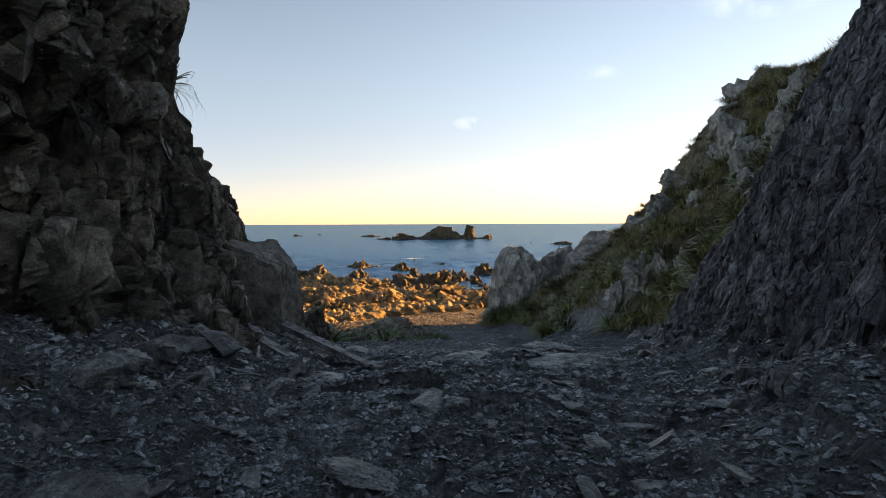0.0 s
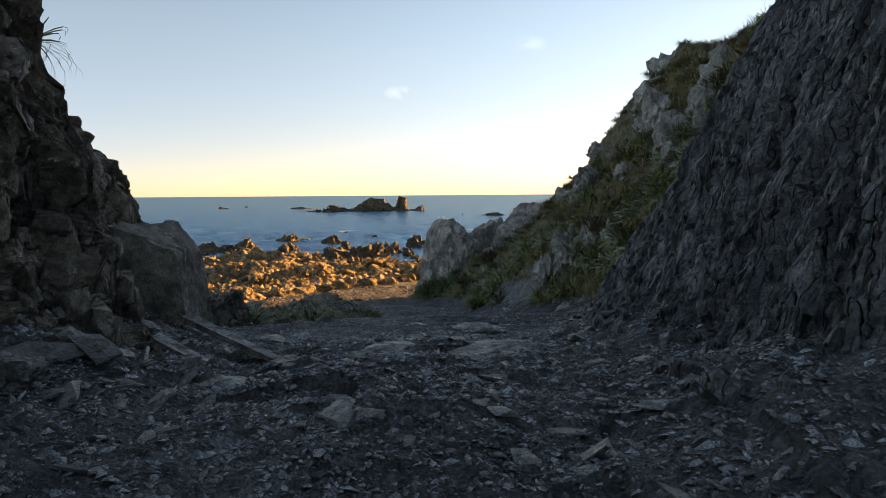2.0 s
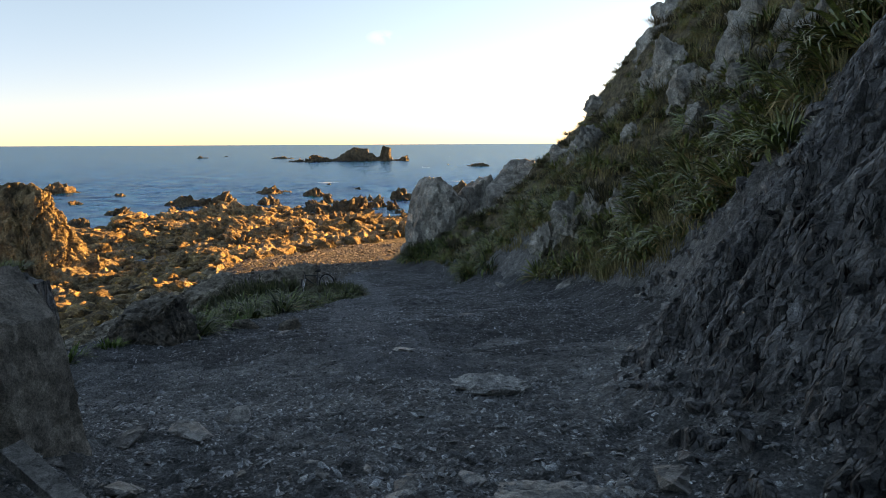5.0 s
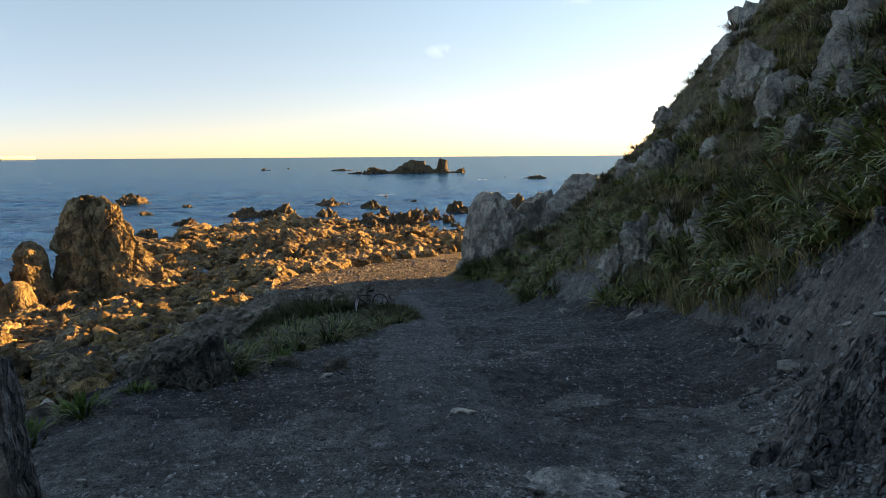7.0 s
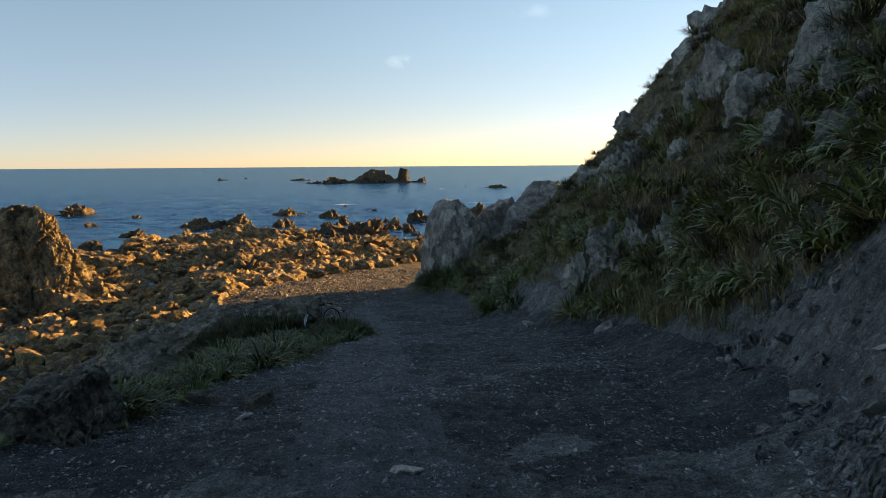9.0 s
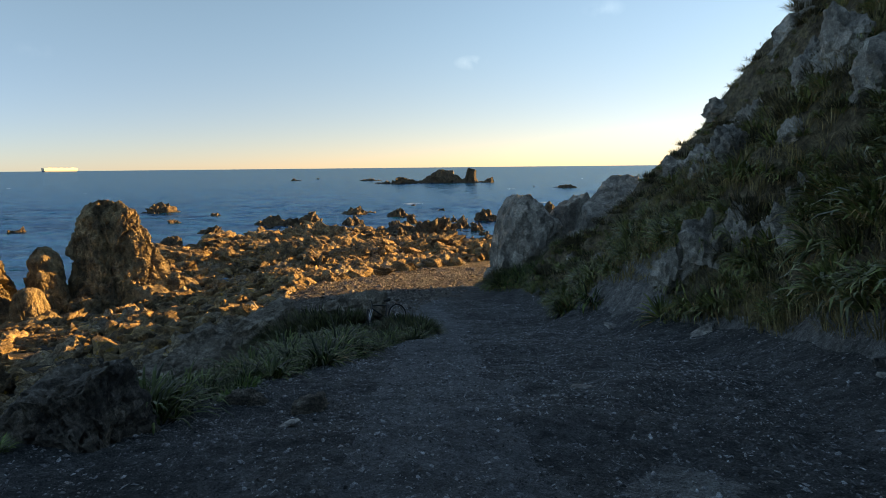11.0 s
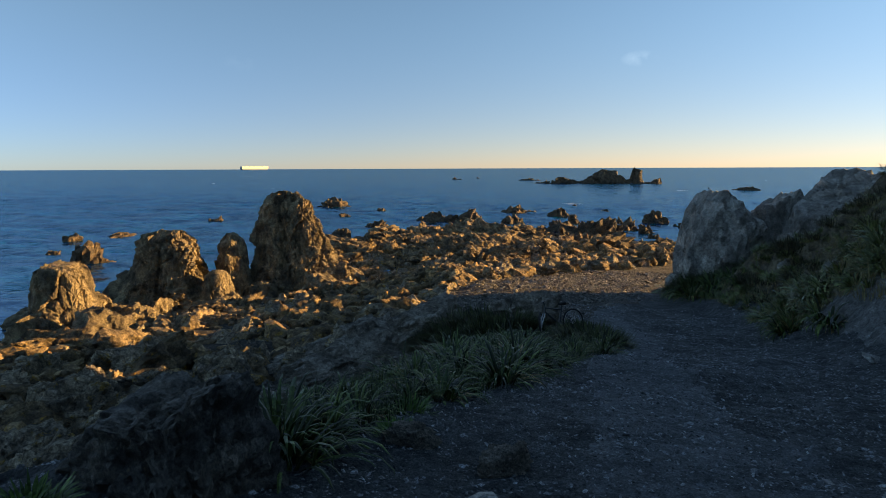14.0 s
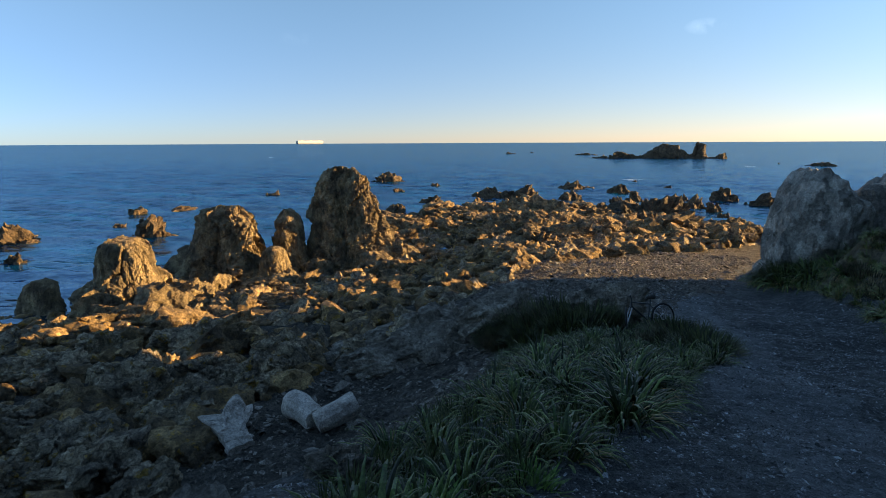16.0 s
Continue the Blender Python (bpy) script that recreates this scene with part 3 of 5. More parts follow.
# the headland behind the left face
X, Y = np.meshgrid(np.arange(-15, -2.55, 0.22), np.arange(-5.0, 10.0, 0.22), indexing="ij")
p = np.stack([X.ravel(), Y.ravel(), 0 * X.ravel()], -1)
crest = np.interp(p[:, 1], [-5, -2, 0, 4.3, 4.8, 5.2, 5.8, 6.2, 6.6, 7.5, 10], [1.5, 3.4, 5.6, 5.0, 2.6, 0.9, 0.1, -0.6, -2.2, -4.2, -7.5])
p[:, 2] = np.minimum(crest, crest + 0.8 * (p[:, 0] + 9)) + 0.3 * facets(p * 0.8, 95) + 0.1 * facets(p * 2.4, 96)
thing("headland_left", mesh("headland_left", p, grid_faces(*X.shape), M_SHALE_L), label="broken brown-grey rock headland behind the cliff face", category="headland", kind="structure")


# ---- shaped solids ----
def column(seed, w, dp, h, taper=0.6, lean=(0, 0), jag=0.16, freq=1.0, na=110, nh=90, spike=0.0, grain=(1, 1, 0.45)):
    """A rugged upright rock: an uneven ring that narrows with height, base at z = 0."""
    a = np.linspace(0, 2 * np.pi, na, endpoint=False)
    t = np.linspace(0, 1, nh)
    A, T = np.meshgrid(a, t, indexing="ij")
    prof = (1 - (1 - taper) * T + 0.35 * (1 - T) ** 4) * np.where(T > 0.86, np.sqrt(np.maximum(1 - ((T - 0.86) / 0.14) ** 2, 0)) * 0.85 + 0.15 * (T < 1), 1)
    r = prof * (1 + 0.12 * np.sin(A * 2 + seed) + 0.08 * np.sin(A * 3 + seed * 2.3))
    P = np.stack([w * r * np.cos(A) + lean[0] * T, dp * r * np.sin(A) + lean[1] * T, h * T], -1).reshape(-1, 3)
    N = np.stack([np.cos(A), np.sin(A), 0.25 + 0 * A], -1).reshape(-1, 3)
    q, g = P * freq + seed * 5.1, np.array(grain)
    d = facets(q * g * 0.55, seed) * 1.1 + steps(q * g * 1.4, seed + 2, 0.8, 0.5) * 0.55 + steps(q * g * 3.6, seed + 4, 0.8, 0.5) * 0.28 + steps(q * g * 9, seed + 8) * 0.16 + steps(q * g * 19, seed + 9) * 0.07 + 0.25 * fbm(q * 2.2, 4, seed)
    fade = np.minimum(1, prof.ravel() * 1.5 + 0.2)
    P = P + N * (d * jag * w * fade)[:, None]
    if spike:
        P[:, 2] += spike * h * T.ravel() ** 4 * facets(np.stack([q[:, 0] * 1.3, q[:, 1] * 1.3, 0 * q[:, 0]], -1), seed + 6)
    i = np.arange(na * nh).reshape(na, nh)
    j = np.roll(i, -1, axis=0)
    f = np.stack([i[:, :-1], j[:, :-1], j[:, 1:], i[:, 1:]], -1).reshape(-1, 4)
    return P, f


def tube(p0, p1, r0, r1=None, n=8):
    """A round bar between two points, closed at its ends."""
    p0, p1 = np.array(p0, float), np.array(p1, float)
    r1 = r0 if r1 is None else r1
    d = p1 - p0
    d = d / np.linalg.norm(d)
    s = np.cross(d, (0, 0, 1) if abs(d[2]) < 0.9 else (1, 0, 0))
    s /= np.linalg.norm(s)
    c = np.cross(d, s)
    a = np.linspace(0, 2 * np.pi, n, endpoint=False)
    ring = np.cos(a)[:, None] * s + np.sin(a)[:, None] * c
    v = np.concatenate([p0 + ring * r0, p1 + ring * r1, [p0, p1]])
    f = []
    for k in range(n):
        m = (k + 1) % n
        f += [(k, m, n + m), (k, n + m, n + k), (m, k, 2 * n), (n + k, n + m, 2 * n + 1)]
    return v, np.array(f)


def ring(centre, axis, radius, thick, n=28, m=8):
    """A torus."""
    axis = np.array(axis, float) / np.linalg.norm(axis)
    s = np.cross(axis, (0, 0, 1) if abs(axis[2]) < 0.9 else (1, 0, 0))
    s /= np.linalg.norm(s)
    c = np.cross(axis, s)
    A, B = np.meshgrid(np.linspace(0, 2 * np.pi, n, endpoint=False), np.linspace(0, 2 * np.pi, m, endpoint=False), indexing="ij")
    out = np.cos(A)[..., None] * s + np.sin(A)[..., None] * c
    v = (np.array(centre) + out * (radius + thick * np.cos(B))[..., None] + axis * (thick * np.sin(B))[..., None]).reshape(-1, 3)
    i = np.arange(n * m).reshape(n, m)
    j, k2 = np.roll(i, -1, 0), np.roll(i, -1, 1)
    q = np.stack([i, j, np.roll(j, -1, 1), k2], -1).reshape(-1, 4)
    return v, np.concatenate([q[:, :3], q[:, [0, 2, 3]]])


def joined(*pieces):
    vs, fs, n = [], [], 0
    for v, f in pieces:
        vs.append(np.asarray(v))
        fs.append(np.asarray(f) + n)
        n += len(v)
    return np.concatenate(vs), np.concatenate(fs)


def scaled(ob, s):
    ob.scale = s if isinstance(s, tuple) else (s, s, s)
    return ob


cliff_left, cliff_right = bpy.data.objects["cliff_left"], bpy.data.objects["cliff_right"]
stud(cliff_left, "rock_block", 290, 1100, 81, (0.11, 0.135, 0.18), (0.12, 0.06, 0.1), M_SHALE_L, "small broken brown-grey blocks in the cliff")
stud(cliff_right, "shale_sliver", 160, 1300, 83, (0.024, 0.05, 0.15), (-0.10, 0.42, 0.25), M_SHALE, "thin blue-grey shale splinters in the face")


def rest(x, y, up=0.0):
    return float(track_z(np.array([x]), np.array([y]))[0]) + up


# block and slab at the cliff's foot
def hexa(name, seed, low, high, mat_, label, category, rough=0.012, n=16):
    """A sharp six-sided rock. low, high: its lower and upper corners, round the same way."""
    c = np.array([low, high], float)
    at = c.mean(axis=(0, 1))
    c = c - at
    vs, fs, off = [], [], 0
    g = np.linspace(0, 1, n)
    U, V = np.meshgrid(g, g, indexing="ij")
    for ax in range(3):
        for end in (0.0, 1.0):
            w = [None] * 3
            w[ax], w[(ax + 1) % 3], w[(ax + 2) % 3] = np.full(U.shape, end), U, V
            x, y, z = (k.ravel()[:, None] for k in w)
            P = 0
            for k, (kx, ky) in enumerate(((0, 0), (1, 0), (1, 1), (0, 1))):
                wt = (x if kx else 1 - x) * (y if ky else 1 - y)
                P = P + wt * ((1 - z) * c[0, k] + z * c[1, k])
            vs.append(P)
            f = grid_faces(n, n)
            fs.append((f if end else f[:, ::-1]) + off)
            off += len(P)
    P, F = np.concatenate(vs), np.concatenate(fs)
    _, first, back = np.unique(np.round(P, 4), axis=0, return_index=True, return_inverse=True)
    P, F = P[first], back.ravel()[F]
    out = P / (np.linalg.norm(P, axis=1, keepdims=True) + 1e-6)
    d = rough * (2.2 * facets(P * 3.2 + seed, seed) + 1.2 * steps(P * 8 + seed, seed + 1, 0.8, 0.4) + 0.5 * fbm(P * 30 + seed, 2, seed))
    return thing(name, mesh(name, P + out * d[:, None], F, mat_), pose(*at), label, category)


M_BLOCK = material("block_rock", (0.17, 0.157, 0.135), (0.34, 0.305, 0.255), 2.0, 0.7, 0.25, (0.45, 0.42, 0.36), 0.64, 4.0, 90, facet=5.0, tilt=0.35)
hexa("boulder", 5, [(-2.2, 5.36, -1.6), (-1.42, 5.58, -1.6), (-1.34, 5.95, -1.7), (-2.2, 6.2, -1.7)], [(-1.98, 5.25, -0.17), (-1.57, 5.48, -0.38), (-1.48, 5.95, -0.45), (-1.72, 6.1, -0.17)], M_BLOCK, "squared dark rock block with a slanted top at the cliff's foot", "boulder", 0.009, 30)
hexa("boulder", 8, [(-2.5, 6.05, -1.9), (-1.74, 6.2, -1.9), (-1.72, 6.6, -1.9), (-2.5, 6.7, -1.9)], [(-2.3, 6.1, -0.28), (-1.80, 6.25, -0.30), (-1.78, 6.55, -0.34), (-2.3, 6.6, -0.3)], M_SHALE, "dark upright rock block behind a larger one", "boulder", 0.014, 22)
hexa("rock_slab", 12, [(-1.50, 5.30, -0.95), (-0.58, 4.56, -1.15), (-0.52, 4.62, -1.15), (-1.42, 5.41, -0.95)], [(-1.49, 5.31, -0.905), (-0.59, 4.57, -1.115), (-0.54, 4.61, -1.115), (-1.43, 5.40, -0.905)], M_STONE, "long pale stone slab leaning on the rubble", "slab", 0.006, 20)
hexa("rock_slab", 14, [(-1.50, 4.65, -0.98), (-1.02, 4.4, -1.14), (-0.98, 4.5, -1.14), (-1.46, 4.8, -0.98)], [(-1.49, 4.65, -0.92), (-1.03, 4.41, -1.09), (-0.99, 4.49, -1.09), (-1.47, 4.79, -0.92)], M_STONE, "thin grey stone slab lying on the rubble", "slab", 0.005, 14)
M_DARK = material("dark_boulder", (0.085, 0.081, 0.072), (0.205, 0.185, 0.152), 2.5, 0.7, 0.25, (0.22, 0.19, 0.13), 0.62, 3.0, 60, facet=4.0, tilt=0.8)
hexa("boulder", 17, [(-3.4, 10.5, -2.6), (-2.15, 10.3, -2.6), (-2.05, 11.1, -2.6), (-3.3, 11.4, -2.6)], [(-3.05, 10.6, -1.88), (-2.40, 10.45, -1.66), (-2.32, 11.0, -1.62), (-2.95, 11.1, -1.78)], M_DARK, "dark craggy boulder at the edge of the track", "boulder", 0.035, 34)

# outcrop of pale rock at the hill's end
for k, (x, y, z0, z1, w, dp) in enumerate([(4.2, 38.6, -7, -3.0, 1.0, 1.0), (5.5, 39.2, -7, -1.5, 1.9, 1.6), (7.7, 40.2, -6.5, -1.5, 1.5, 1.5), (10.0, 40.0, -6, -0.5, 2.7, 2.0), (12.2, 39.4, -5, -0.7, 1.6, 1.6), (3.4, 38.2, -7, -5.3, 0.7, 0.6)]):
    v, f = rock_shape(100 + k, (w * 1.12, dp * 1.12, (z1 - z0) * 0.62), 5, 10, 0.05, 1.3, 0.05)
    v[:, 2] = (v[:, 2] - v[:, 2].min()) / np.ptp(v[:, 2]) * (z1 - z0) * 1.25 - (z1 - z0) * 0.25
    thing("rock_outcrop", mesh("rock_outcrop", v, f, M_ROCK), pose(x, y, z0), "pale grey weathered rock outcrop beside the track", "rock", "rock outcrop at the hill's end")

# sea stacks
for k, (x, y, w, dp, z1, tp, lx, label) in enumerate([(-24.1, 49.6, 3.6, 3.1, -2.1, 0.42, -0.6, "tall rugged ochre sea stack with a pale top"), (-31.6, 44.4, 4.3, 3.4, -5.0, 0.42, 0.1, "dark humped sea stack beside the tall one"),
                                                     (-27.7, 46.8, 1.65, 1.4, -5.5, 0.72, 0, "narrow ochre rock pinnacle between sea stacks"), (-30.6, 35.0, 2.1, 1.8, -5.9, 0.66, -0.3, "blocky tan sea stack at the water's edge"),
                                                     (-26.9, 43.6, 1.4, 1.2, -7.6, 0.4, 0.2, "low craggy rock at the foot of a sea stack"), (-32.5, 37.2, 2.0, 1.6, -8.3, 0.7, 0, "flat-topped dark shore rock by the water"),
                                                     (-35.5, 33.0, 1.5, 1.3, -8.4, 0.6, 0, "tan shore rock by the water")]):
    v, f = column(140 + k, w, dp, z1 + 11.0, tp, (lx, 0), 0.12, 0.75, 210, 170, spike=0.05)
    thing("sea_stack", mesh("sea_stack", v, f, M_STACK), pose(x, y, -11.0), label, "sea stack", "sea stacks on the shore")

foot_shapes = [mesh("stack_foot_rock", *rock_shape(160 + k, (1.2, 1, 0.9), 4, 11, 0.09, 1.5, 0.18), M_STACK) for k in range(6)]
q0 = rng(160)
for cx, cy, rad in ((-24.1, 49.6, 4.6), (-30.5, 44.4, 5.2), (-29.4, 35.0, 3.0), (-32.5, 37.2, 2.6), (-27.4, 44.5, 3.0)):
    for k in range(9):
        a, s = q0.uniform(0, 6.28), q0.uniform(0.6, 1.5)
        x, y = cx + rad * math.cos(a), cy + rad * math.sin(a) * 0.8
        thing("stack_foot_rock", foot_shapes[k % 6], Matrix.LocRotScale((x, y, rest(x, y, 0.25 * s)), Euler((q0.normal() * .3, q0.normal() * .3, a)), (s, s, s * 0.9)), "ochre rock at the foot of a sea stack", "rock", "rocks at the feet of the sea stacks")

# rocks in the water, and the far islet
def skerry(seed, w, dp, h, n=6):
    """A low ridge of broken, tilted blocks, highest near its middle, base at z = 0. w, dp: half extents."""
    q_, pieces_ = rng(seed), []
    dip = q_.uniform(-0.5, 0.5)
    for k_ in range(n):
        u_ = (k_ + q_.uniform(0.2, 0.8)) / n * 2 - 1
        top_ = h * (1 - 0.75 * abs(u_ - q_.uniform(-0.35, 0.35)) ** 1.2) * q_.uniform(0.55, 1.0)
        if k_ == n // 2:
            top_ = h
        top_ = max(top_, 0.3 * h)
        v_, f_ = rock_shape(seed * 7 + k_, (max(w * q_.uniform(0.28, 0.5), 0.55 * top_), max(dp * q_.uniform(0.5, 0.9), 0.5 * top_), top_), 4, 9, 0.14, 1.6, 0.30)
        v_ = v_ @ np.array(Euler((q_.normal() * 0.15, dip + q_.normal() * 0.2, q_.normal() * 0.4)).to_matrix()).T
        v_[:, 2] *= top_ / v_[:, 2].max()
        pieces_.append((v_ + np.array([u_ * w * 0.8, q_.uniform(-0.3, 0.3) * dp, 0]), f_))
    return pieces_


def sea_rock(pieces_, x, y, z, label):
    ob = thing("sea_rock", None, pose(x, y, z), label, "sea rock", "rocks standing in the sea")
    for v_, f_ in pieces_:
        part("block", mesh("block", v_, f_, M_SKERRY), ob)


for k, (x, y, w, h) in enumerate([(-66.0, 144.7, 3.6, 3.2), (-70.8, 103.1, 1.6, 1.1), (-49.4, 133.6, 1.9, 0.9), (-51.0, 117.2, 1.3, 0.9), (-30.0, 111.7, 3.4, 2.4), (-25.0, 110.7, 3.0, 2.9), (-19.0, 136.0, 3.7, 2.2),
                                  (-15.9, 111.1, 3.0, 2.2), (-9.7, 127.2, 3.1, 2.3), (-1.7, 96.8, 2.1, 3.4), (-6.7, 98.0, 4.2, 2.1)]):
    sea_rock(skerry(170 + k, w * 1.5, w * 0.9, h * 0.85 + 1.0), x, y, SEA - 1.0, "jagged brown rock standing in the sea")
for k, (x, y, w, h) in enumerate([(2.7, 114.9, 0.8, 1.4), (0.0, 141.8, 1.6, 0.8), (-8.2, 159.4, 1.8, 0.7), (8.1, 115.7, 2.1, 2.8), (12.0, 110.5, 3.0, 2.5), (19.9, 118.5, 3.2, 4.1), (13.5, 100.3, 2.2, 1.3), (6.2, 94.0, 0.9, 0.8),
                                  (-36.6, 84.0, 1.4, 1.8), (-37.1, 100.3, 1.9, 1.5), (-52.9, 57.2, 2.4, 3.0), (-62.4, 50.1, 3.2, 2.7), (-69.5, 77.7, 4.2, 0.7), (-71.6, 72.5, 2.7, 1.3), (-51.4, 41.5, 0.9, 1.4), (-61.7, 61.0, 1.2, 0.6), (55, 275, 7.8, 2.1), (44, 291, 1.6, 0.8)]):
    sea_rock(skerry(190 + k, w * 1.35, w * 0.9, h * 0.85 + 1.0, 5), x, y, SEA - 1.0, "jagged brown rock standing in the sea")
q0 = rng(171)
for k in range(22):
    x, y, w, hgt = q0.uniform(-33, 9), q0.uniform(82, 116), q0.uniform(0.8, 2.0), q0.uniform(0.8, 1.9)
    sea_rock(skerry(720 + k, w * 1.5, w * 0.9, hgt + 1.0, 4), x, y, SEA - 1.0, "low brown rock at the reef's outer edge")
islet = thing("islet", None, pose(0, 368, SEA - 1.5), "distant dark rocky islet with an upright pinnacle", "islet")
for k, (x, y, w, h, blocks) in enumerate([(-24, 366, 16, 4.2, 7), (-38, 363, 8, 2.2, 4), (26, 371, 9, 3.4, 4), (-10, 365, 10, 4.4, 3)]):
    for v, f in skerry(230 + k, w, w * 0.45, h + 1.5, blocks):
        part("block", mesh("block", v + np.array([x, y - 368, 0]), f, M_SKERRY), islet)
for k, (x, w, h) in enumerate([(-8, 8.5, 4.6), (0, 9.5, 6.3), (8, 8.0, 5.4)]):
    v, f = rock_shape(244 + k, (w, 6.0, h + 1.5), 4, 12, 0.10, 1.6, 0.14)
    part("hump", mesh("hump", v + np.array([x, 0, 0]), f, M_SKERRY), islet)
v, f = column(236, 4.0, 3.4, 10.0, 0.5, (0.6, 0), 0.2, 0.3, 60, 50, spike=0.08)
part("pinnacle", mesh("pinnacle", v + np.array([15.5, 1, 0]), f, M_SKERRY), islet)
for x, y, w, h in [(-120, 476, 6.9, 1.9), (-57, 445, 12.6, 1.7), (-111, 525, 5.1, 1.0)]:
    sea_rock(skerry(int(x) + 400, w, w * 0.4, h + 1.0), x, y, SEA - 1.0, "low dark rock awash in the distant sea")


# ---- ship on the horizon ----
def plain(name, color, roughness=0.5, metal=0.0):
    m = bpy.data.materials.new(name)
    m.use_nodes = True
    b_ = m.node_tree.nodes["Principled BSDF"]
    b_.inputs["Base Color"].default_value, b_.inputs["Roughness"].default_value, b_.inputs["Metallic"].default_value = (*color, 1), roughness, metal
    return m


def box(x0, x1, y0, y1, z0, z1, dx=0.0):
    v = np.array([(x0 + dx, y0, z0), (x1 - dx, y0, z0), (x1 - dx, y1, z0), (x0 + dx, y1, z0), (x0, y0, z1), (x1, y0, z1), (x1, y1, z1), (x0, y1, z1)], float)
    f = np.array([(0, 3, 2), (0, 2, 1), (4, 5, 6), (4, 6, 7), (0, 1, 5), (0, 5, 4), (1, 2, 6), (1, 6, 5), (2, 3, 7), (2, 7, 6), (3, 0, 4), (3, 4, 7)])
    return v, f


M_WHITE = plain("ship_white", (0.56, 0.53, 0.47))
M_HULL = plain("ship_hull", (0.10, 0.13, 0.18))
ship = thing("cargo_ship", None, Matrix.LocRotScale((-2341, 3617, SEA), Euler((0, 0, radians(66))), (0.83, 0.83, 0.75)), "long white car-carrier ship far out at sea", "ship")
part("hull", mesh("hull", *box(-124, 124, -16, 16, -3, 9, 7), M_HULL), ship, "dark hull")
part("upper_hull", mesh("upper_hull", *box(-124, 124, -16, 16, 9, 29, 2), M_WHITE), ship)
for k in range(5):
    part("deck_house", mesh("deck_house", *box(-88 + k * 42, -70 + k * 42, -11, 11, 29, 33 - (k % 2) * 1.5), M_WHITE), ship)
part("funnel", mesh("funnel", *box(-70, -62, -4, 4, 33, 38), M_HULL), ship)


# ---- reef ----
r = rng(9)
shapes = [mesh("reef_boulder", *rock_shape(200 + k, (1.1, 1, 0.85), 4, 10, 0.13, 1.5, 0.26), M_REEF) for k in range(14)]
EDGE_Y = [15, 20, 25, 28, 33, 38, 42, 46, 51, 57, 62, 74, 90]
EDGE_X = [-9.5, -10, -10.5, -10.8, -9.3, -8.2, -7.4, -6.0, -3.2, 0.5, 3.5, 8.5, 10]


def on_reef(x, y):
    far = np.interp(x, [-40, -31, -28, -17, -2, 4, 10], [48, 96, 112, 106, 95, 84, 80])
    low = np.interp(y, [15, 45, 58, 75], [-37, -36, -30, -31])
    return (x < np.interp(y, EDGE_Y, EDGE_X)) & (y < far) & (x > low)


def scatter(n, seed, y0, y1):
    q = rng(seed)
    x, y = np.concatenate([-8 - 30 * q.rand(n * 5), q.uniform(-12, 8, n * 2)]), q.uniform(y0, y1, n * 7)
    i = np.flatnonzero(on_reef(x, y))
    i = q.permutation(i)[:n]
    return x[i], y[i], track_z(x[i], y[i]) + 0.85 * smoothstep(50, 80, y[i])


M_SHORE = material("shore_rock", (0.20, 0.172, 0.130), (0.44, 0.37, 0.255), 1.2, 0.85, 0.7, (0.36, 0.235, 0.05), 0.57, 1.0, 20, facet=2.6, tilt=0.6, contrast=0.6, crack=0.05)
bx, by = np.arange(-42, 9, 0.24), np.arange(13, 114, 0.26)
X, Y = np.meshgrid(bx, by, indexing="ij")
p = np.stack([X.ravel(), Y.ravel(), 0 * X.ravel()], -1)
wob = p[:, :2] + 1.2 * np.stack([fbm(p * 0.5, 2, 61), fbm(p * 0.5, 2, 63)], -1)
mask = on_reef(wob[:, 0], wob[:, 1]).reshape(X.shape).astype(float)
for _ in range(3):
    mask = (mask + np.roll(mask, 1, 0) + np.roll(mask, -1, 0) + np.roll(mask, 1, 1) + np.roll(mask, -1, 1)) / 5
mask = mask.ravel()
p[:, 2] = track_z(p[:, 0], p[:, 1]) - 0.7 + mask * (0.62 + 0.85 * smoothstep(50, 80, p[:, 1]) + 0.52 * facets(p * 0.36, 65) + 0.36 * steps(p * 0.8, 67, 0.9, 0.9) + 0.20 * steps(p * 2.0, 69, 0.9, 0.6) + 0.16 * fbm(p * 2.4, 3, 60))
thing("reef", mesh("reef", p, grid_faces(len(bx), len(by)), M_SHORE), label="jagged brown reef bedrock along the shore", category="reef", kind="structure")
for k, (x, y, s) in enumerate([(-17.8, 22.6, 0.8), (-15.4, 24.4, 1.2), (-14.6, 21.2, 1.3), (-13.3, 18.0, 1.1), (-16.4, 18.6, 1.3), (-20.8, 22.6, 1.3), (-11.6, 22.4, 0.9), (-12.0, 19.6, 0.8), (-19.5, 27.5, 1.1), (-9.6, 24.6, 0.9), (-8.0, 24.9, 0.8), (-16.1, 19.4, 1.1), (-14.0, 22.8, 0.9), (-12.5, 20.8, 1.0), (-11.8, 17.4, 1.1), (-13.2, 16.2, 0.9), (-9.7, 16.4, 0.8), (-19.5, 22.2, 1.0), (-11.9, 22.3, 0.7), (-13.0, 25.0, 0.8), (-17.5, 25.3, 0.9), (-22.0, 25.8, 1.0)]):
    v, f = rock_shape(260 + k, (s * 1.25, s * 0.9, s * 0.7), 5, 16, 0.14, 1.7, 0.13)
    thing("shore_boulder", mesh("shore_boulder", v, f, M_SHORE), pose(x, y, rest(x, y, 0.12 * s), 8, -10, 50 * k), "large dark brown lichened boulder above the beach", "boulder", "large boulders above the beach")
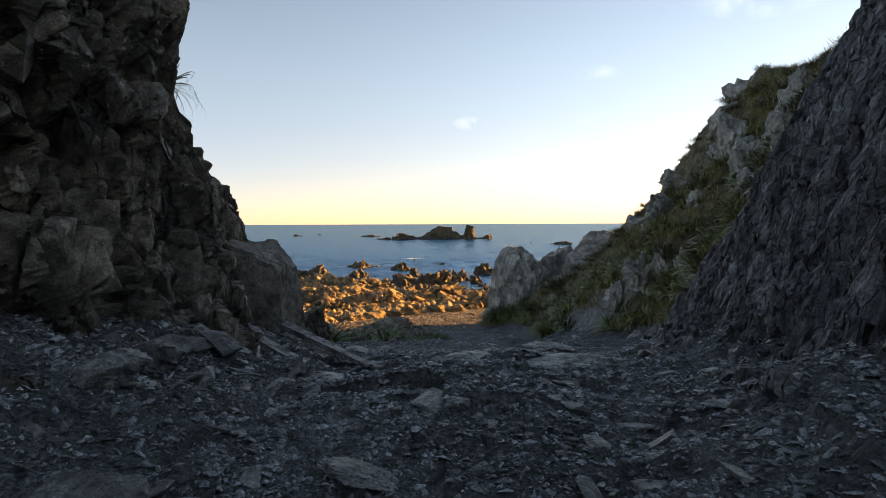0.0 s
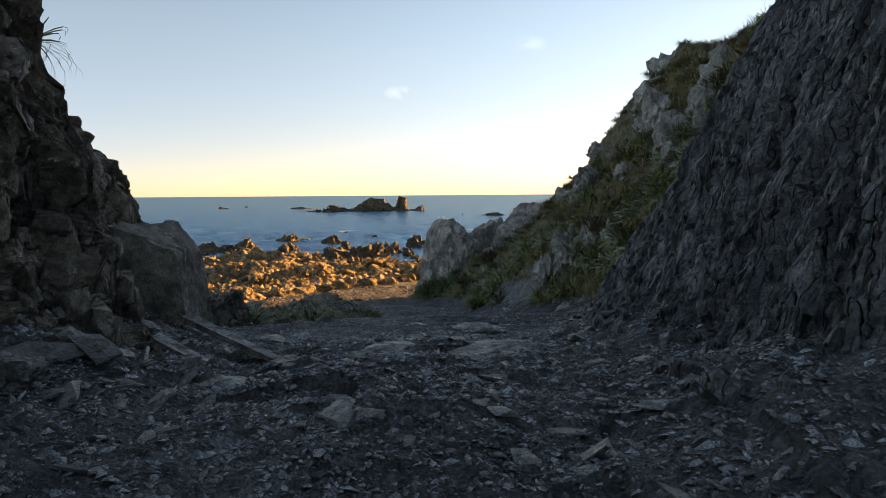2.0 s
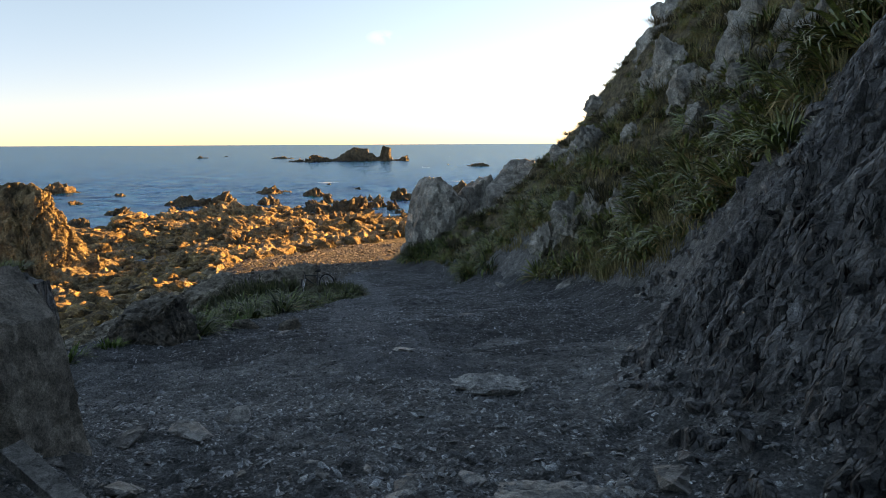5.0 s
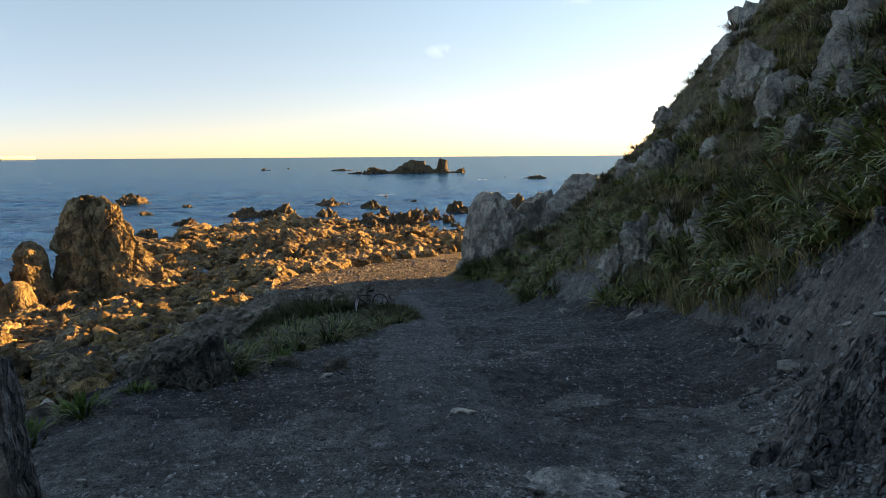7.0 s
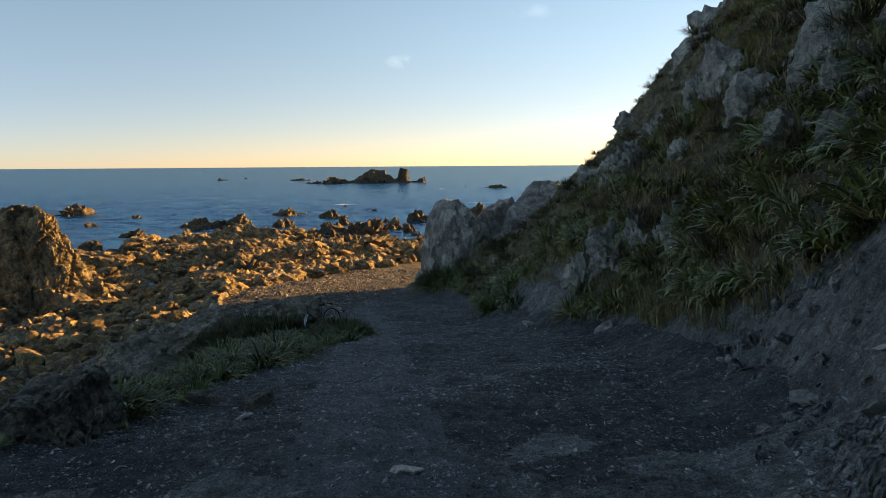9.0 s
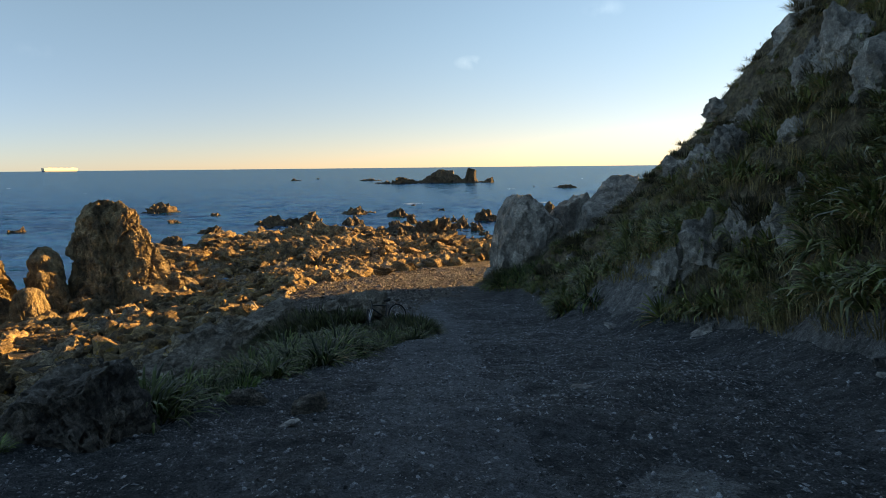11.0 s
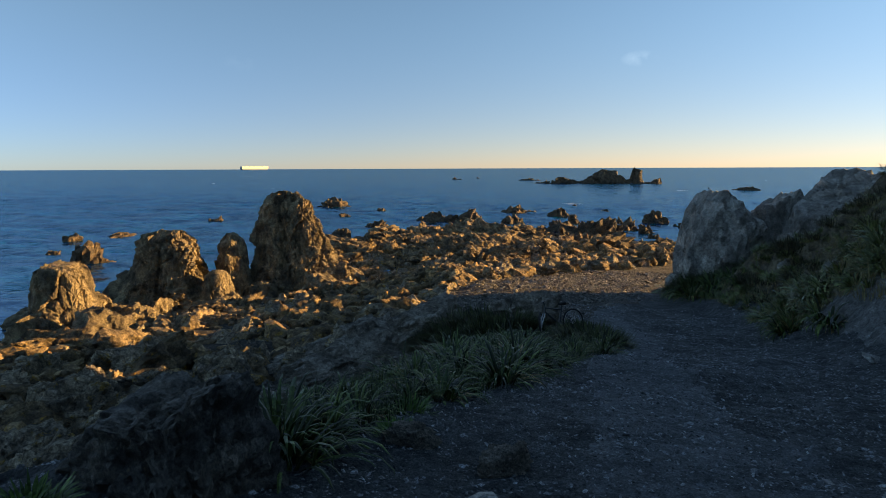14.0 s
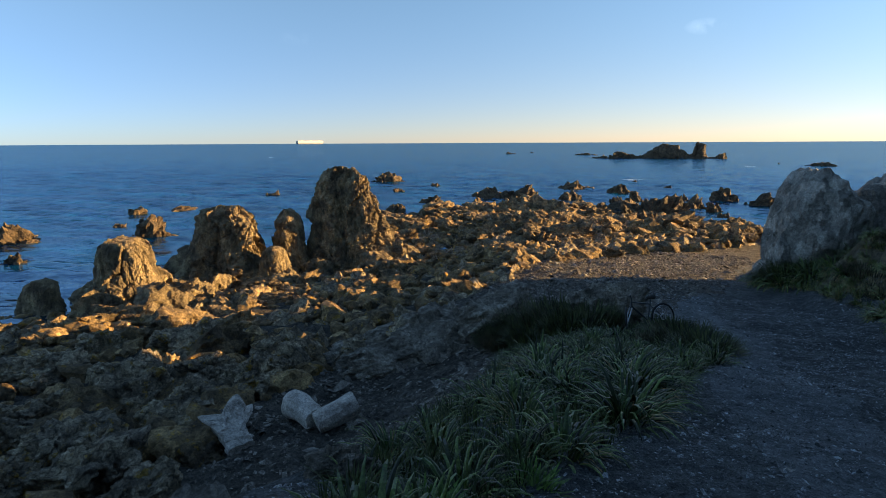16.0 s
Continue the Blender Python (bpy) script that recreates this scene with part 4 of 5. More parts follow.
for k, (x, y, z) in enumerate(zip(*scatter(290, 21, 15, 112))):
    s = r.uniform(0.42, 1.0) * (1.0 + 0.7 * (r.rand() > 0.78)) * (1 + 0.006 * max(y - 40, 0))
    s *= 0.7 if y < 28 else 1.0
    thing("reef_boulder", shapes[k % 14], Matrix.LocRotScale((x, y, z + 0.12 * s), Euler((r.uniform(-.4, .4), r.uniform(-.4, .4), r.uniform(0, 6.3))), (s * r.uniform(1, 1.5), s * 0.85, s * r.uniform(.6, 1.1))),
          "ochre lichened reef boulder on the shore", "boulder", "reef boulders")
pieces = []
base = [hull(240 + k, (1.0, 0.9, 0.75), 26, 0.35) for k in range(16)]
big = [rock_shape(840 + k, (1.0, 0.9, 0.78), 2, 13, 0.10, 1.7, 0.16) for k in range(16)]
for k, (x, y, z) in enumerate(zip(*scatter(3900, 22, 13, 112))):
    s = (0.14 + 0.58 * r.rand() ** 1.9) * (1 + 0.011 * max(y - 40, 0))
    v, f = big[k % 16] if s > 0.34 else base[k % 16]
    m = np.array(Euler((r.uniform(-.4, .4), r.uniform(-.4, .4), r.uniform(0, 6.3))).to_matrix())
    pieces.append(((v * np.array([s * 1.3, s, s * r.uniform(.65, 1.25)])) @ m.T + np.array([x, y, z + 0.05]), f))
M_RUBBLE = material("reef_rubble", (0.120, 0.090, 0.055), (0.34, 0.238, 0.116), 1.4, 0.85, 0.6, (0.42, 0.25, 0.04), 0.57, 1.2, 20, island=0.45, facet=2.4, tilt=0.5)
thing("reef_rubble", mesh("reef_rubble", *joined(*pieces), M_RUBBLE), label="tumbled ochre and brown reef rocks along the shore", category="rocks", kind="stuff")


# ---- driftwood ----
M_WOOD = material("driftwood", (0.36, 0.335, 0.30), (0.58, 0.545, 0.49), 4.0, 0.85, 0.5, (0.28, 0.23, 0.18), 0.62, 3.0, 60)


def log_shape(seed, length, radius, n=28, m=24):
    A, T = np.meshgrid(np.linspace(0, 2 * np.pi, n, endpoint=False), np.r_[0, np.linspace(0, 1, m), 1], indexing="ij")
    rr = np.full(A.shape, radius)
    rr[:, 0] = rr[:, -1] = 1e-3
    P = np.stack([length * (T - 0.5), rr * np.cos(A), rr * np.sin(A)], -1).reshape(-1, 3)
    d = fbm(P * np.array([1.5, 6, 6]) + seed, 3, seed) * 0.12 + 0.1 * np.sin(P[:, 0] * 3 + seed)
    P[:, 1:] *= (1 + d + 0.07 * steps(P * np.array([2.5, 9, 9]) + seed, seed + 5, 0.8, 0.6))[:, None]
    i = np.arange(n * (m + 2)).reshape(n, m + 2)
    j = np.roll(i, -1, 0)
    return P, np.stack([i[:, :-1], i[:, 1:], j[:, 1:], j[:, :-1]], -1).reshape(-1, 4)


x, y = -8.7, 20.2
thing("driftwood_log", mesh("driftwood_log", *log_shape(3, 1.05, 0.30), M_WOOD), pose(x, y, rest(x, y, 0.28), 0, 4, -25), "pale grey cut driftwood log on beach gravel", "log", "driftwood logs")
x, y = -7.75, 20.0
thing("driftwood_log", mesh("driftwood_log", *log_shape(7, 0.95, 0.25), M_WOOD), pose(x, y, rest(x, y, 0.30), 0, -18, 48), "pale grey split driftwood log on beach gravel", "log", "driftwood logs")
x, y = -9.7, 19.0
A, T = np.meshgrid(np.linspace(0, 2 * np.pi, 60, endpoint=False), np.r_[0, np.linspace(0, 1, 40), 1], indexing="ij")
flare = smoothstep(0.45, 1.0, T)
lobe = 0.5 + 0.5 * np.cos(5 * A + 1.5 * np.sin(A * 2))
R_ = 0.25 + 0.05 * np.sin(3 * A) + flare * (0.05 + 0.26 * lobe)
L_ = 1.25 * (T - 0.5) + flare * (0.28 * lobe - 0.22) * np.where(T > 0.9, 1.0, 0.6)
R_[:, 0], R_[:, -1] = 1e-3, 0.05
P = np.stack([-L_, R_ * np.cos(A), R_ * np.sin(A) * 0.85], -1).reshape(-1, 3)
P = P + 0.06 * (facets(P * 2.6, 91) + 0.5 * steps(P * np.array([3, 9, 9]), 92, 0.8, 0.5))[:, None] * np.stack([0.5 * flare.ravel(), np.cos(A).ravel(), np.sin(A).ravel()], -1)
i = np.arange(A.size).reshape(A.shape)
j = np.roll(i, -1, 0)
stump = thing("driftwood_stump", mesh("driftwood_stump", P, np.stack([i[:, :-1], j[:, :-1], j[:, 1:], i[:, 1:]], -1).reshape(-1, 4), M_WOOD), pose(x, y, rest(x, y, 0.30), 10, 14, -35), "bleached driftwood stump with broken root end", "stump")


# ---- plants ----
def blades(seed, n, length, width, spread=0.12, droop=1.1, up=(35, 85), seg=5, fold=0.35):
    """Long folded leaves that rise from one root and bend over."""
    q = rng(seed)
    az, el = q.uniform(0, 2 * np.pi, n), np.radians(q.uniform(up[0], up[1], n))
    ln, wd = length * q.uniform(0.55, 1.1, n), width * q.uniform(0.7, 1.2, n)
    dr = droop * q.uniform(0.5, 1.4, n)
    root = spread * np.sqrt(q.rand(n))[:, None] * np.stack([np.cos(az), np.sin(az)], -1)
    side = np.stack([-np.sin(az), np.cos(az), 0 * az], -1)
    pos = np.concatenate([root, np.zeros((n, 1))], 1)
    rows = []
    for k in range(seg + 1):
        t = k / seg
        e = el - dr * t * t * 1.3
        w = wd * (0.6 + 0.4 * min(1, t * 3)) * (1 - t ** 3 * 0.94)
        d = np.stack([np.cos(e) * np.cos(az), np.cos(e) * np.sin(az), np.sin(e)], -1)
        nrm = np.cross(side, d)
        rows.append(np.stack([pos - side * w[:, None], pos + nrm * (w * fold)[:, None] * -1, pos + side * w[:, None]], 1))
        pos = pos + d * (ln / seg)[:, None]
    V = np.stack(rows, 1)
    if not fold:
        V = V[:, :, ::2]
    c = V.shape[2]
    idx = np.arange(n * (seg + 1) * c).reshape(n, seg + 1, c)
    f = np.concatenate([np.stack([idx[:, :-1, j], idx[:, :-1, j + 1], idx[:, 1:, j + 1], idx[:, 1:, j]], -1).reshape(-1, 4) for j in range(c - 1)])
    return V.reshape(-1, 3), f


def tri(vf):
    v, f = vf
    return v, np.concatenate([f[:, :3], f[:, [0, 2, 3]]])


flax, flax_raw = [], []
for k in range(7):
    lng = (0.95, 0.8, 0.7, 0.9, 0.6, 0.75, 1.0)[k]
    green = mesh("leaves", *blades(300 + k, 66 + 4 * k, lng, 0.031, 0.20, 1.9, (24, 84)), M_LEAF)
    dry = mesh("dry_leaves", *blades(330 + k, 34, lng * 0.8, 0.014, 0.18, 1.8, (0, 45), 4, 0.0), M_DRY)
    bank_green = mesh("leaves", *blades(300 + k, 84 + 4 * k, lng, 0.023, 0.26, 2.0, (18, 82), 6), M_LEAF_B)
    flax.append((green, dry, bank_green))
    flax_raw.append((blades(300 + k, 52, lng * 0.85, 0.034, 0.22, 1.9, (14, 80), 4, 0.0), blades(330 + k, 20, lng * 0.8, 0.018, 0.2, 1.8, (0, 50), 3, 0.0)))


def plant(k, x, y, z, s, label, group, tilt=(0, 0)):
    g, d, g_bank = flax[k % 7]
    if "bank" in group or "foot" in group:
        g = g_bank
    ob = thing("flax_plant", None, Matrix.LocRotScale((x, y, z), Euler((tilt[0], tilt[1], k * 2.4)), (s, s, s)), label, "plant", group)
    part("leaves", g, ob)
    if "bank" not in group or k % 3:
        part("dry_leaves", d, ob, "brown dead leaves")
    return ob


q = rng(77)
# hillside flax
px, py, want = [], [], 1250
while len(px) < want:
    y = 8.5 + 28 * q.rand() ** 1.1
    x = np.interp(y, RY, RX) + 0.25 + 11.5 * q.rand() ** 1.25
    d = x - np.interp(y, RY, RX)
    if y < 12 and d < 1.7 - (y - 8.5) * 0.3 or y < 20 and d < 0.6:
        continue
    if 20.5 < y < 26 and d < 0.9 + 1.2 * math.sin((y - 20.5) / 5.5 * 3.14):
        continue
    if px and np.min((np.array(px) - x) ** 2 + (np.array(py) - y) ** 2) < 0.05:
        continue
    px.append(x)
    py.append(y)
pz = np.maximum(hill_z(np.array(px), np.array(py)), track_z(np.array(px), np.array(py)))
far_green, far_dry, near_count = [], [], 0
for k, (x, y, z) in enumerate(zip(px, py, pz)):
    d = x - np.interp(y, RY, RX)
    s = q.uniform(0.5, 1.0) * (1.05 if d < 3 else 0.8) * (0.6 if y > 29 else 1)
    z = z - 0.04
    tilt = (q.uniform(-.2, .2), -0.35 + q.uniform(-.2, .2))
    if d < 3.6 and near_count < 150:
        near_count += 1
        plant(k, x, y, z, s, "green flax clump with brown dead leaves on the hillside", "flax on the hillside", tilt)
    else:
        m = np.array((Euler((tilt[0], tilt[1], k * 2.4)).to_matrix() * s))
        g, d_ = flax_raw[k % 7]
        far_green.append((g[0] @ m.T + np.array([x, y, z]), g[1]))
        far_dry.append((d_[0] @ m.T + np.array([x, y, z]), d_[1]))
upper = thing("upper_flax", mesh("upper_flax", *joined(*far_green), M_LEAF), label="green flax clumps over the upper hillside", category="plants", kind="stuff")
part("dry_leaves", mesh("dry_leaves", *joined(*far_dry), M_DRY), upper, "brown dead leaves")
for x, y, s in [(5.3, 24.9, 1.5), (4.7, 26.2, 1.1), (3.9, 36.3, 1.6), (3.2, 36.8, 1.5), (4.6, 36.6, 1.7), (5.4, 37.0, 1.6), (4.2, 37.4, 1.2), (6.4, 37.4, 1.3), (5.0, 35.2, 1.2), (5.9, 35.6, 1.2), (7.4, 37.6, 1.2), (5.0, 33.8, 1.1), (3.5, 35.8, 1.4), (4.3, 35.4, 1.5), (3.0, 37.4, 1.5), (6.2, 36.4, 1.6), (7.0, 36.6, 1.5), (5.2, 36.0, 1.6), (4.0, 34.6, 1.1), (8.2, 37.4, 1.4), (6.6, 35.2, 1.3)]:
    plant(int(x * 10), x, y, max(float(hill_z(np.array([x]), np.array([y]))[0]), rest(x, y)) - 0.05, s, "rounded green flax clump at the foot of the hill", "flax at the hill's foot")

# plants on the bank beside the track
bank = [(-2.3, 11.2), (-1.9, 13.2), (-1.35, 15.7), (-0.85, 18.0), (-0.1, 21.0), (-0.1, 23.6), (-0.9, 26.0), (-4.4, 26.0), (-4.6, 22), (-3.7, 17), (-3.4, 14), (-3.1, 12.0)]


def inside(x, y, poly):
    c = False
    for (x0, y0), (x1, y1) in zip(poly, poly[1:] + poly[:1]):
        if (y0 > y) != (y1 > y) and x < x0 + (y - y0) / (y1 - y0) * (x1 - x0):
            c = not c
    return c


n = 0
while n < 125:
    x, y = q.uniform(-5, 0), q.uniform(11, 26.4)
    if not inside(x, y, bank) or (x < -3.2 and 19 < y and q.rand() < 0.7):
        continue
    s = q.uniform(0.5, 0.9) * (0.8 if y > 18 else 1) * (0.6 if x < -3.1 else 1)
    plant(n, x, y, rest(x, y) - 0.04, s, "low green flax clump on the bank beside the track", "flax on the bank", (q.uniform(-.2, .2), q.uniform(-.2, .2)))
    n += 1

# grass on hill and bank
pieces = []
tufts = [tri(blades(360 + k, 16, 0.40, 0.009, 0.18, 1.2, (40, 88), 2, 0.0)) for k in range(8)]
gxs, gys = [], []
y = 8.5 + 28 * q.rand(6500) ** 1.05
x = np.interp(y, RY, RX) + 0.4 + 15 * q.rand(6500) ** 1.3
ok = ~((y < 12) & (x - np.interp(y, RY, RX) < 1.9 - (y - 8.5) * 0.4)) & ~((y > 20.5) & (y < 26) & (x - np.interp(y, RY, RX) < 1.3))
ok &= ~((y > 32.5) & (x - np.interp(y, RY, RX) < 4.5))
x, y = x[ok], y[ok]
z = hill_z(x, y)
for k in range(len(x)):
    v, f = tufts[k % 8]
    a, s = k * 1.7, q.uniform(0.6, 1.4) * (0.6 if y[k] > 29 else 1)
    m = np.array([[math.cos(a), -math.sin(a), 0], [math.sin(a), math.cos(a), 0], [0, 0, 1]]) * s
    pieces.append((v @ m.T + np.array([x[k], y[k], z[k] - 0.02]), f))
M_GRASS = material("hill_grass", (0.16, 0.150, 0.066), (0.31, 0.255, 0.13), 0.7, 0.7, 0.0, (0.24, 0.18, 0.09), 0.58, 1.5, island=0.3)
thing("hill_grass", mesh("hill_grass", *joined(*pieces), M_GRASS), label="brown and green grass tufts over the hillside", category="grass", kind="stuff")
pieces = []
spots = [(x, y) for x, y in zip(q.uniform(-5, 0.2, 9000), q.uniform(11, 26.6, 9000)) if inside(x, y, bank)][:2400]
heights = track_z(np.array([c[0] for c in spots]), np.array([c[1] for c in spots]))
for n, (x, y) in enumerate(spots):
    v, f = tufts[n % 8]
    a, s = n * 1.7, q.uniform(0.3, 0.8)
    m = np.array([[math.cos(a), -math.sin(a), 0], [math.sin(a), math.cos(a), 0], [0, 0, 1]]) * s
    pieces.append((v @ m.T + np.array([x, y, heights[n] - 0.02]), f))
M_BANK = material("bank_grass", (0.024, 0.040, 0.009), (0.080, 0.100, 0.028), 0.9, 0.6, 0.0, (0.15, 0.12, 0.06), 0.60, 1.5, island=0.4)
thing("bank_grass", mesh("bank_grass", *joined(*pieces), M_BANK), label="low green and brown grass on the bank", category="grass", kind="stuff")

# dark low shrubs between the flax
shrubs = [tri(blades(390 + k, 170, 0.34, 0.012, 0.42, 0.7, (5, 88), 2, 0.0)) for k in range(5)]
pieces = []
y = 9.5 + 25 * q.rand(420)
x = np.interp(y, RY, RX) + 1.0 + 11 * q.rand(420) ** 1.1
ok = ~((y > 20.5) & (y < 26) & (x - np.interp(y, RY, RX) < 2.4)) & ~((y < 12.5) & (x - np.interp(y, RY, RX) < 2.2))
for k, (x_, y_, z_) in enumerate(zip(x[ok], y[ok], hill_z(x[ok], y[ok]))):
    v, f = shrubs[k % 5]
    pieces.append((v * q.uniform(0.7, 1.5) * np.array([1, 1, 0.9]) + np.array([x_, y_, z_ - 0.05]), f))
M_SCRUB = material("hill_scrub", (0.040, 0.040, 0.020), (0.085, 0.072, 0.040), 1.5, 0.8, 0.0, (0.13, 0.09, 0.055), 0.6, 1.2, island=0.5)
thing("hill_scrub", mesh("hill_scrub", *joined(*pieces), M_SCRUB), label="low dark brown-green scrub over the hillside", category="shrubs", kind="stuff")

# rocks on the hillside
hill_rocks = [mesh("hill_rock", *rock_shape(400 + k, (1, 0.8, 1.0), 4, 12, 0.12, 1.8, 0.28), M_ROCK) for k in range(8)]
for k in range(50):
    y = q.uniform(9, 36)
    d = 1.2 + 10 * q.rand() ** 0.8
    x = np.interp(y, RY, RX) + d
    s = q.uniform(0.15, 0.42) * (1.7 if d > 5 else 1)
    thing("hill_rock", hill_rocks[k % 8], Matrix.LocRotScale((x, y, float(hill_z(np.array([x]), np.array([y]))[0]) + 0.1 * s), Euler((q.uniform(-.5, .5), q.uniform(-.5, .5), q.uniform(0, 6.3))), (s, s, s * q.uniform(.8, 1.5))),
          "pale grey rock showing through the hillside grass", "rock", "rocks on the hillside")
for k, (x, y, z, s, h) in enumerate([(7.0, 20.4, -2.2, 0.8, 1.35), (7.6, 19.6, -1.9, 0.85, 1.3), (8.2, 18.8, -1.5, 0.8, 1.2), (6.3, 20.9, -2.8, 0.5, 0.8), (15.2, 31.3, 4.2, 1.5, 2.0), (16.4, 31.6, 5.8, 1.5, 1.9), (14.8, 32.4, 2.9, 0.9, 1.2), (9.0, 15.0, 1.7, 0.9, 1.0), (7.4, 12.6, 0.8, 0.75, 0.8), (14.9, 33.0, 2.0, 0.6, 0.9), (17.3, 32.2, 6.6, 0.8, 1.2),
                                     (9.0, 15.5, 2.0, 0.6, 0.9), (9.9, 16.2, 2.9, 0.8, 1.1), (9.4, 14.0, 2.2, 0.8, 0.9), (10.5, 18.0, 2.4, 0.7, 0.8), (8.6, 12.9, 2.0, 0.6, 0.9), (7.6, 18.0, -1.7, 0.4, 0.7), (8.1, 14.1, 1.6, 0.5, 0.6), (7.2, 12.3, 0.9, 0.45, 0.5), (7.7, 14.6, 0.9, 0.35, 0.5), (6.6, 11.4, 0.1, 0.4, 0.45), (9.8, 18.7, 1.8, 0.7, 0.8), (8.4, 22.5, 0.5, 0.5, 0.6), (10.4, 21.0, 3.0, 0.7, 0.8), (14.5, 31.6, 2.4, 0.7, 0.8), (11.2, 24.0, 2.6, 0.6, 0.8), (9.4, 26.5, -0.3, 0.5, 0.7)]):
    thing("crag", hill_rocks[k % 8], Matrix.LocRotScale((x, y, z), Euler((0.1, 0.1, k * 1.3)), (s, s, h)), "pale grey lichened crag on the hillside", "rock", "crags on the hillside")


# ---- stones on the track ----
def place_stones(name, shapes_, spots, label, category, group, sink=0.25, tilt=0.25):
    z = track_z(np.array([p_[0] for p_ in spots]), np.array([p_[1] for p_ in spots]))
    for k, (x, y, s) in enumerate(spots):
        thing(name, shapes_[k % len(shapes_)], Matrix.LocRotScale((x, y, z[k] + s * (0.5 - sink) * 0.3), Euler((q.normal() * tilt, q.normal() * tilt, q.uniform(0, 6.3))), (s * q.uniform(0.9, 1.5), s, s * q.uniform(0.7, 1.2))), label, category, group)


slabs = [mesh("track_stone", *hull(440 + k, (0.55, 0.4, 0.11), 16), M_STONE) for k in range(10)]
chunks = [mesh("rubble_stone", *hull(460 + k, (0.5, 0.42, 0.36), 18), M_SHALE) for k in range(8)]
spots = []
while len(spots) < 230:
    y = 1.2 + 15 * q.rand() ** 1.7
    x = q.uniform(-1.7 if y < 7 else -2.4, min(np.interp(y, RY, RX), 4.0))
    s = 0.05 * math.exp(q.normal() * 0.5) * (1.3 if y < 5.5 else 0.62)
    spots.append((x, y, min(s, 0.3 if y < 5.5 else 0.075)))
place_stones("track_stone", slabs, spots, "flat grey shale stone lying on the track", "stone", "stones on the track")
place_stones("track_stone", slabs, [(-0.72, 3.7, 0.2), (0.72, 9.15, 0.18), (-1.0, 11.2, 0.22), (1.72, 4.9, 0.22), (0.95, 2.6, 0.17), (1.3, 2.75, 0.14), (-0.9, 6.3, 0.28), (-1.25, 6.2, 0.24), (-0.75, 6.7, 0.22), (4.9, 21.2, 0.4), (6.0, 18.5, 0.5), (2.2, 13.2, 0.22)],
             "broad grey stone lying on the track", "stone", "stones on the track")
spots = [(q.uniform(-1.4, 1.6), 1.3 + 4.2 * q.rand(), 0.06 + 0.11 * q.rand() ** 2) for _ in range(70)]
place_stones("track_plate", slabs, spots, "flat blue-grey shale plate bedded in the rocky track", "stone", "shale plates in the track", 0.45, 0.12)
for k, (x, y, sx_, sy_, sz_) in enumerate([(-1.12, 1.72, 0.20, 0.12, 0.09), (-1.42, 2.45, 0.18, 0.12, 0.08), (-0.55, 1.6, 0.14, 0.09, 0.03), (-1.5, 3.1, 0.18, 0.13, 0.12), (-0.35, 2.2, 0.18, 0.10, 0.03)]):
    v, f = rock_shape(880 + k, (sx_, sy_, sz_), 4, 9, 0.05, 2.0, 0.10)
    thing("rock", mesh("rock", v, f, M_STONE), pose(x, y, rest(x, y, 0.02), 6, -8, 40 * k), "smooth dark grey rock bedded in the track", "rock", "rocks bedded in the track")
spots = [(q.uniform(-1.75, -0.9), q.uniform(2.4, 5.6), 0.07 + 0.15 * q.rand() ** 2) for _ in range(60)]
place_stones("rubble_slab", slabs, spots, "tilted grey shale plate in the rubble below the cliff", "stone", "rubble below the left cliff", 0.1, 0.5)
spots = [(np.interp(y, RY, RX) + q.uniform(-0.35, 0.5), y, 0.045 + 0.13 * q.rand() ** 2) for y in q.uniform(2.2, 9.5, 130)]
place_stones("rubble_stone", chunks, spots, "angular blue-grey rock chunk at the foot of the cliff", "stone", "rubble below the right cliff", 0.15, 0.6)

ys = q.uniform(6.8, 12.5, 170)
xs = np.interp(ys, RY, RX) + q.uniform(0.1, 2.4, 170) * np.interp(ys, [8, 12.5], [1.0, 0.35])
zs = np.maximum(hill_z(xs, ys), track_z(xs, ys))
for k in range(170):
    s_ = 0.06 + 0.22 * q.rand() ** 3
    thing("scree_stone", chunks[k % 8] if k % 3 else slabs[k % 10], Matrix.LocRotScale((xs[k], ys[k], zs[k] + 0.05 * s_), Euler((q.normal() * 0.4, -0.5 + q.normal() * 0.4, q.uniform(0, 6.3))), (s_ * 1.3, s_, s_)), "angular grey stone on the bare scree slope", "stone", "stones on the scree")

# pale bedrock showing through the track
for k, (x, y, sx_, sy_) in enumerate([(1.28, 7.1, 0.34, 0.22), (1.0, 4.75, 0.55, 0.3), (0.1, 4.6, 0.5, 0.22)]):
    v, f = rock_shape(500 + k, (sx_, sy_, 0.09 if k == 0 else 0.07), 4, 14, 0.05, 4, 0.16)
    thing("bedrock", mesh("bedrock", v, f, M_PALE if k == 0 else M_STONE), pose(x, y, rest(x, y, 0.06 if k == 0 else -0.01), 0, 0, 20 * k), "pale grey bedrock showing through the track", "rock", "bedrock in the track")

# gravel
chip_v = np.array([(1, 0, 0), (0.3, 0.8, 0.1), (-0.8, 0.5, 0), (-0.7, -0.6, 0.1), (0.4, -0.8, 0), (0.1, 0.05, 0.55)])
chip_f = np.array([(0, 1, 5), (1, 2, 5), (2, 3, 5), (3, 4, 5), (4, 0, 5)])


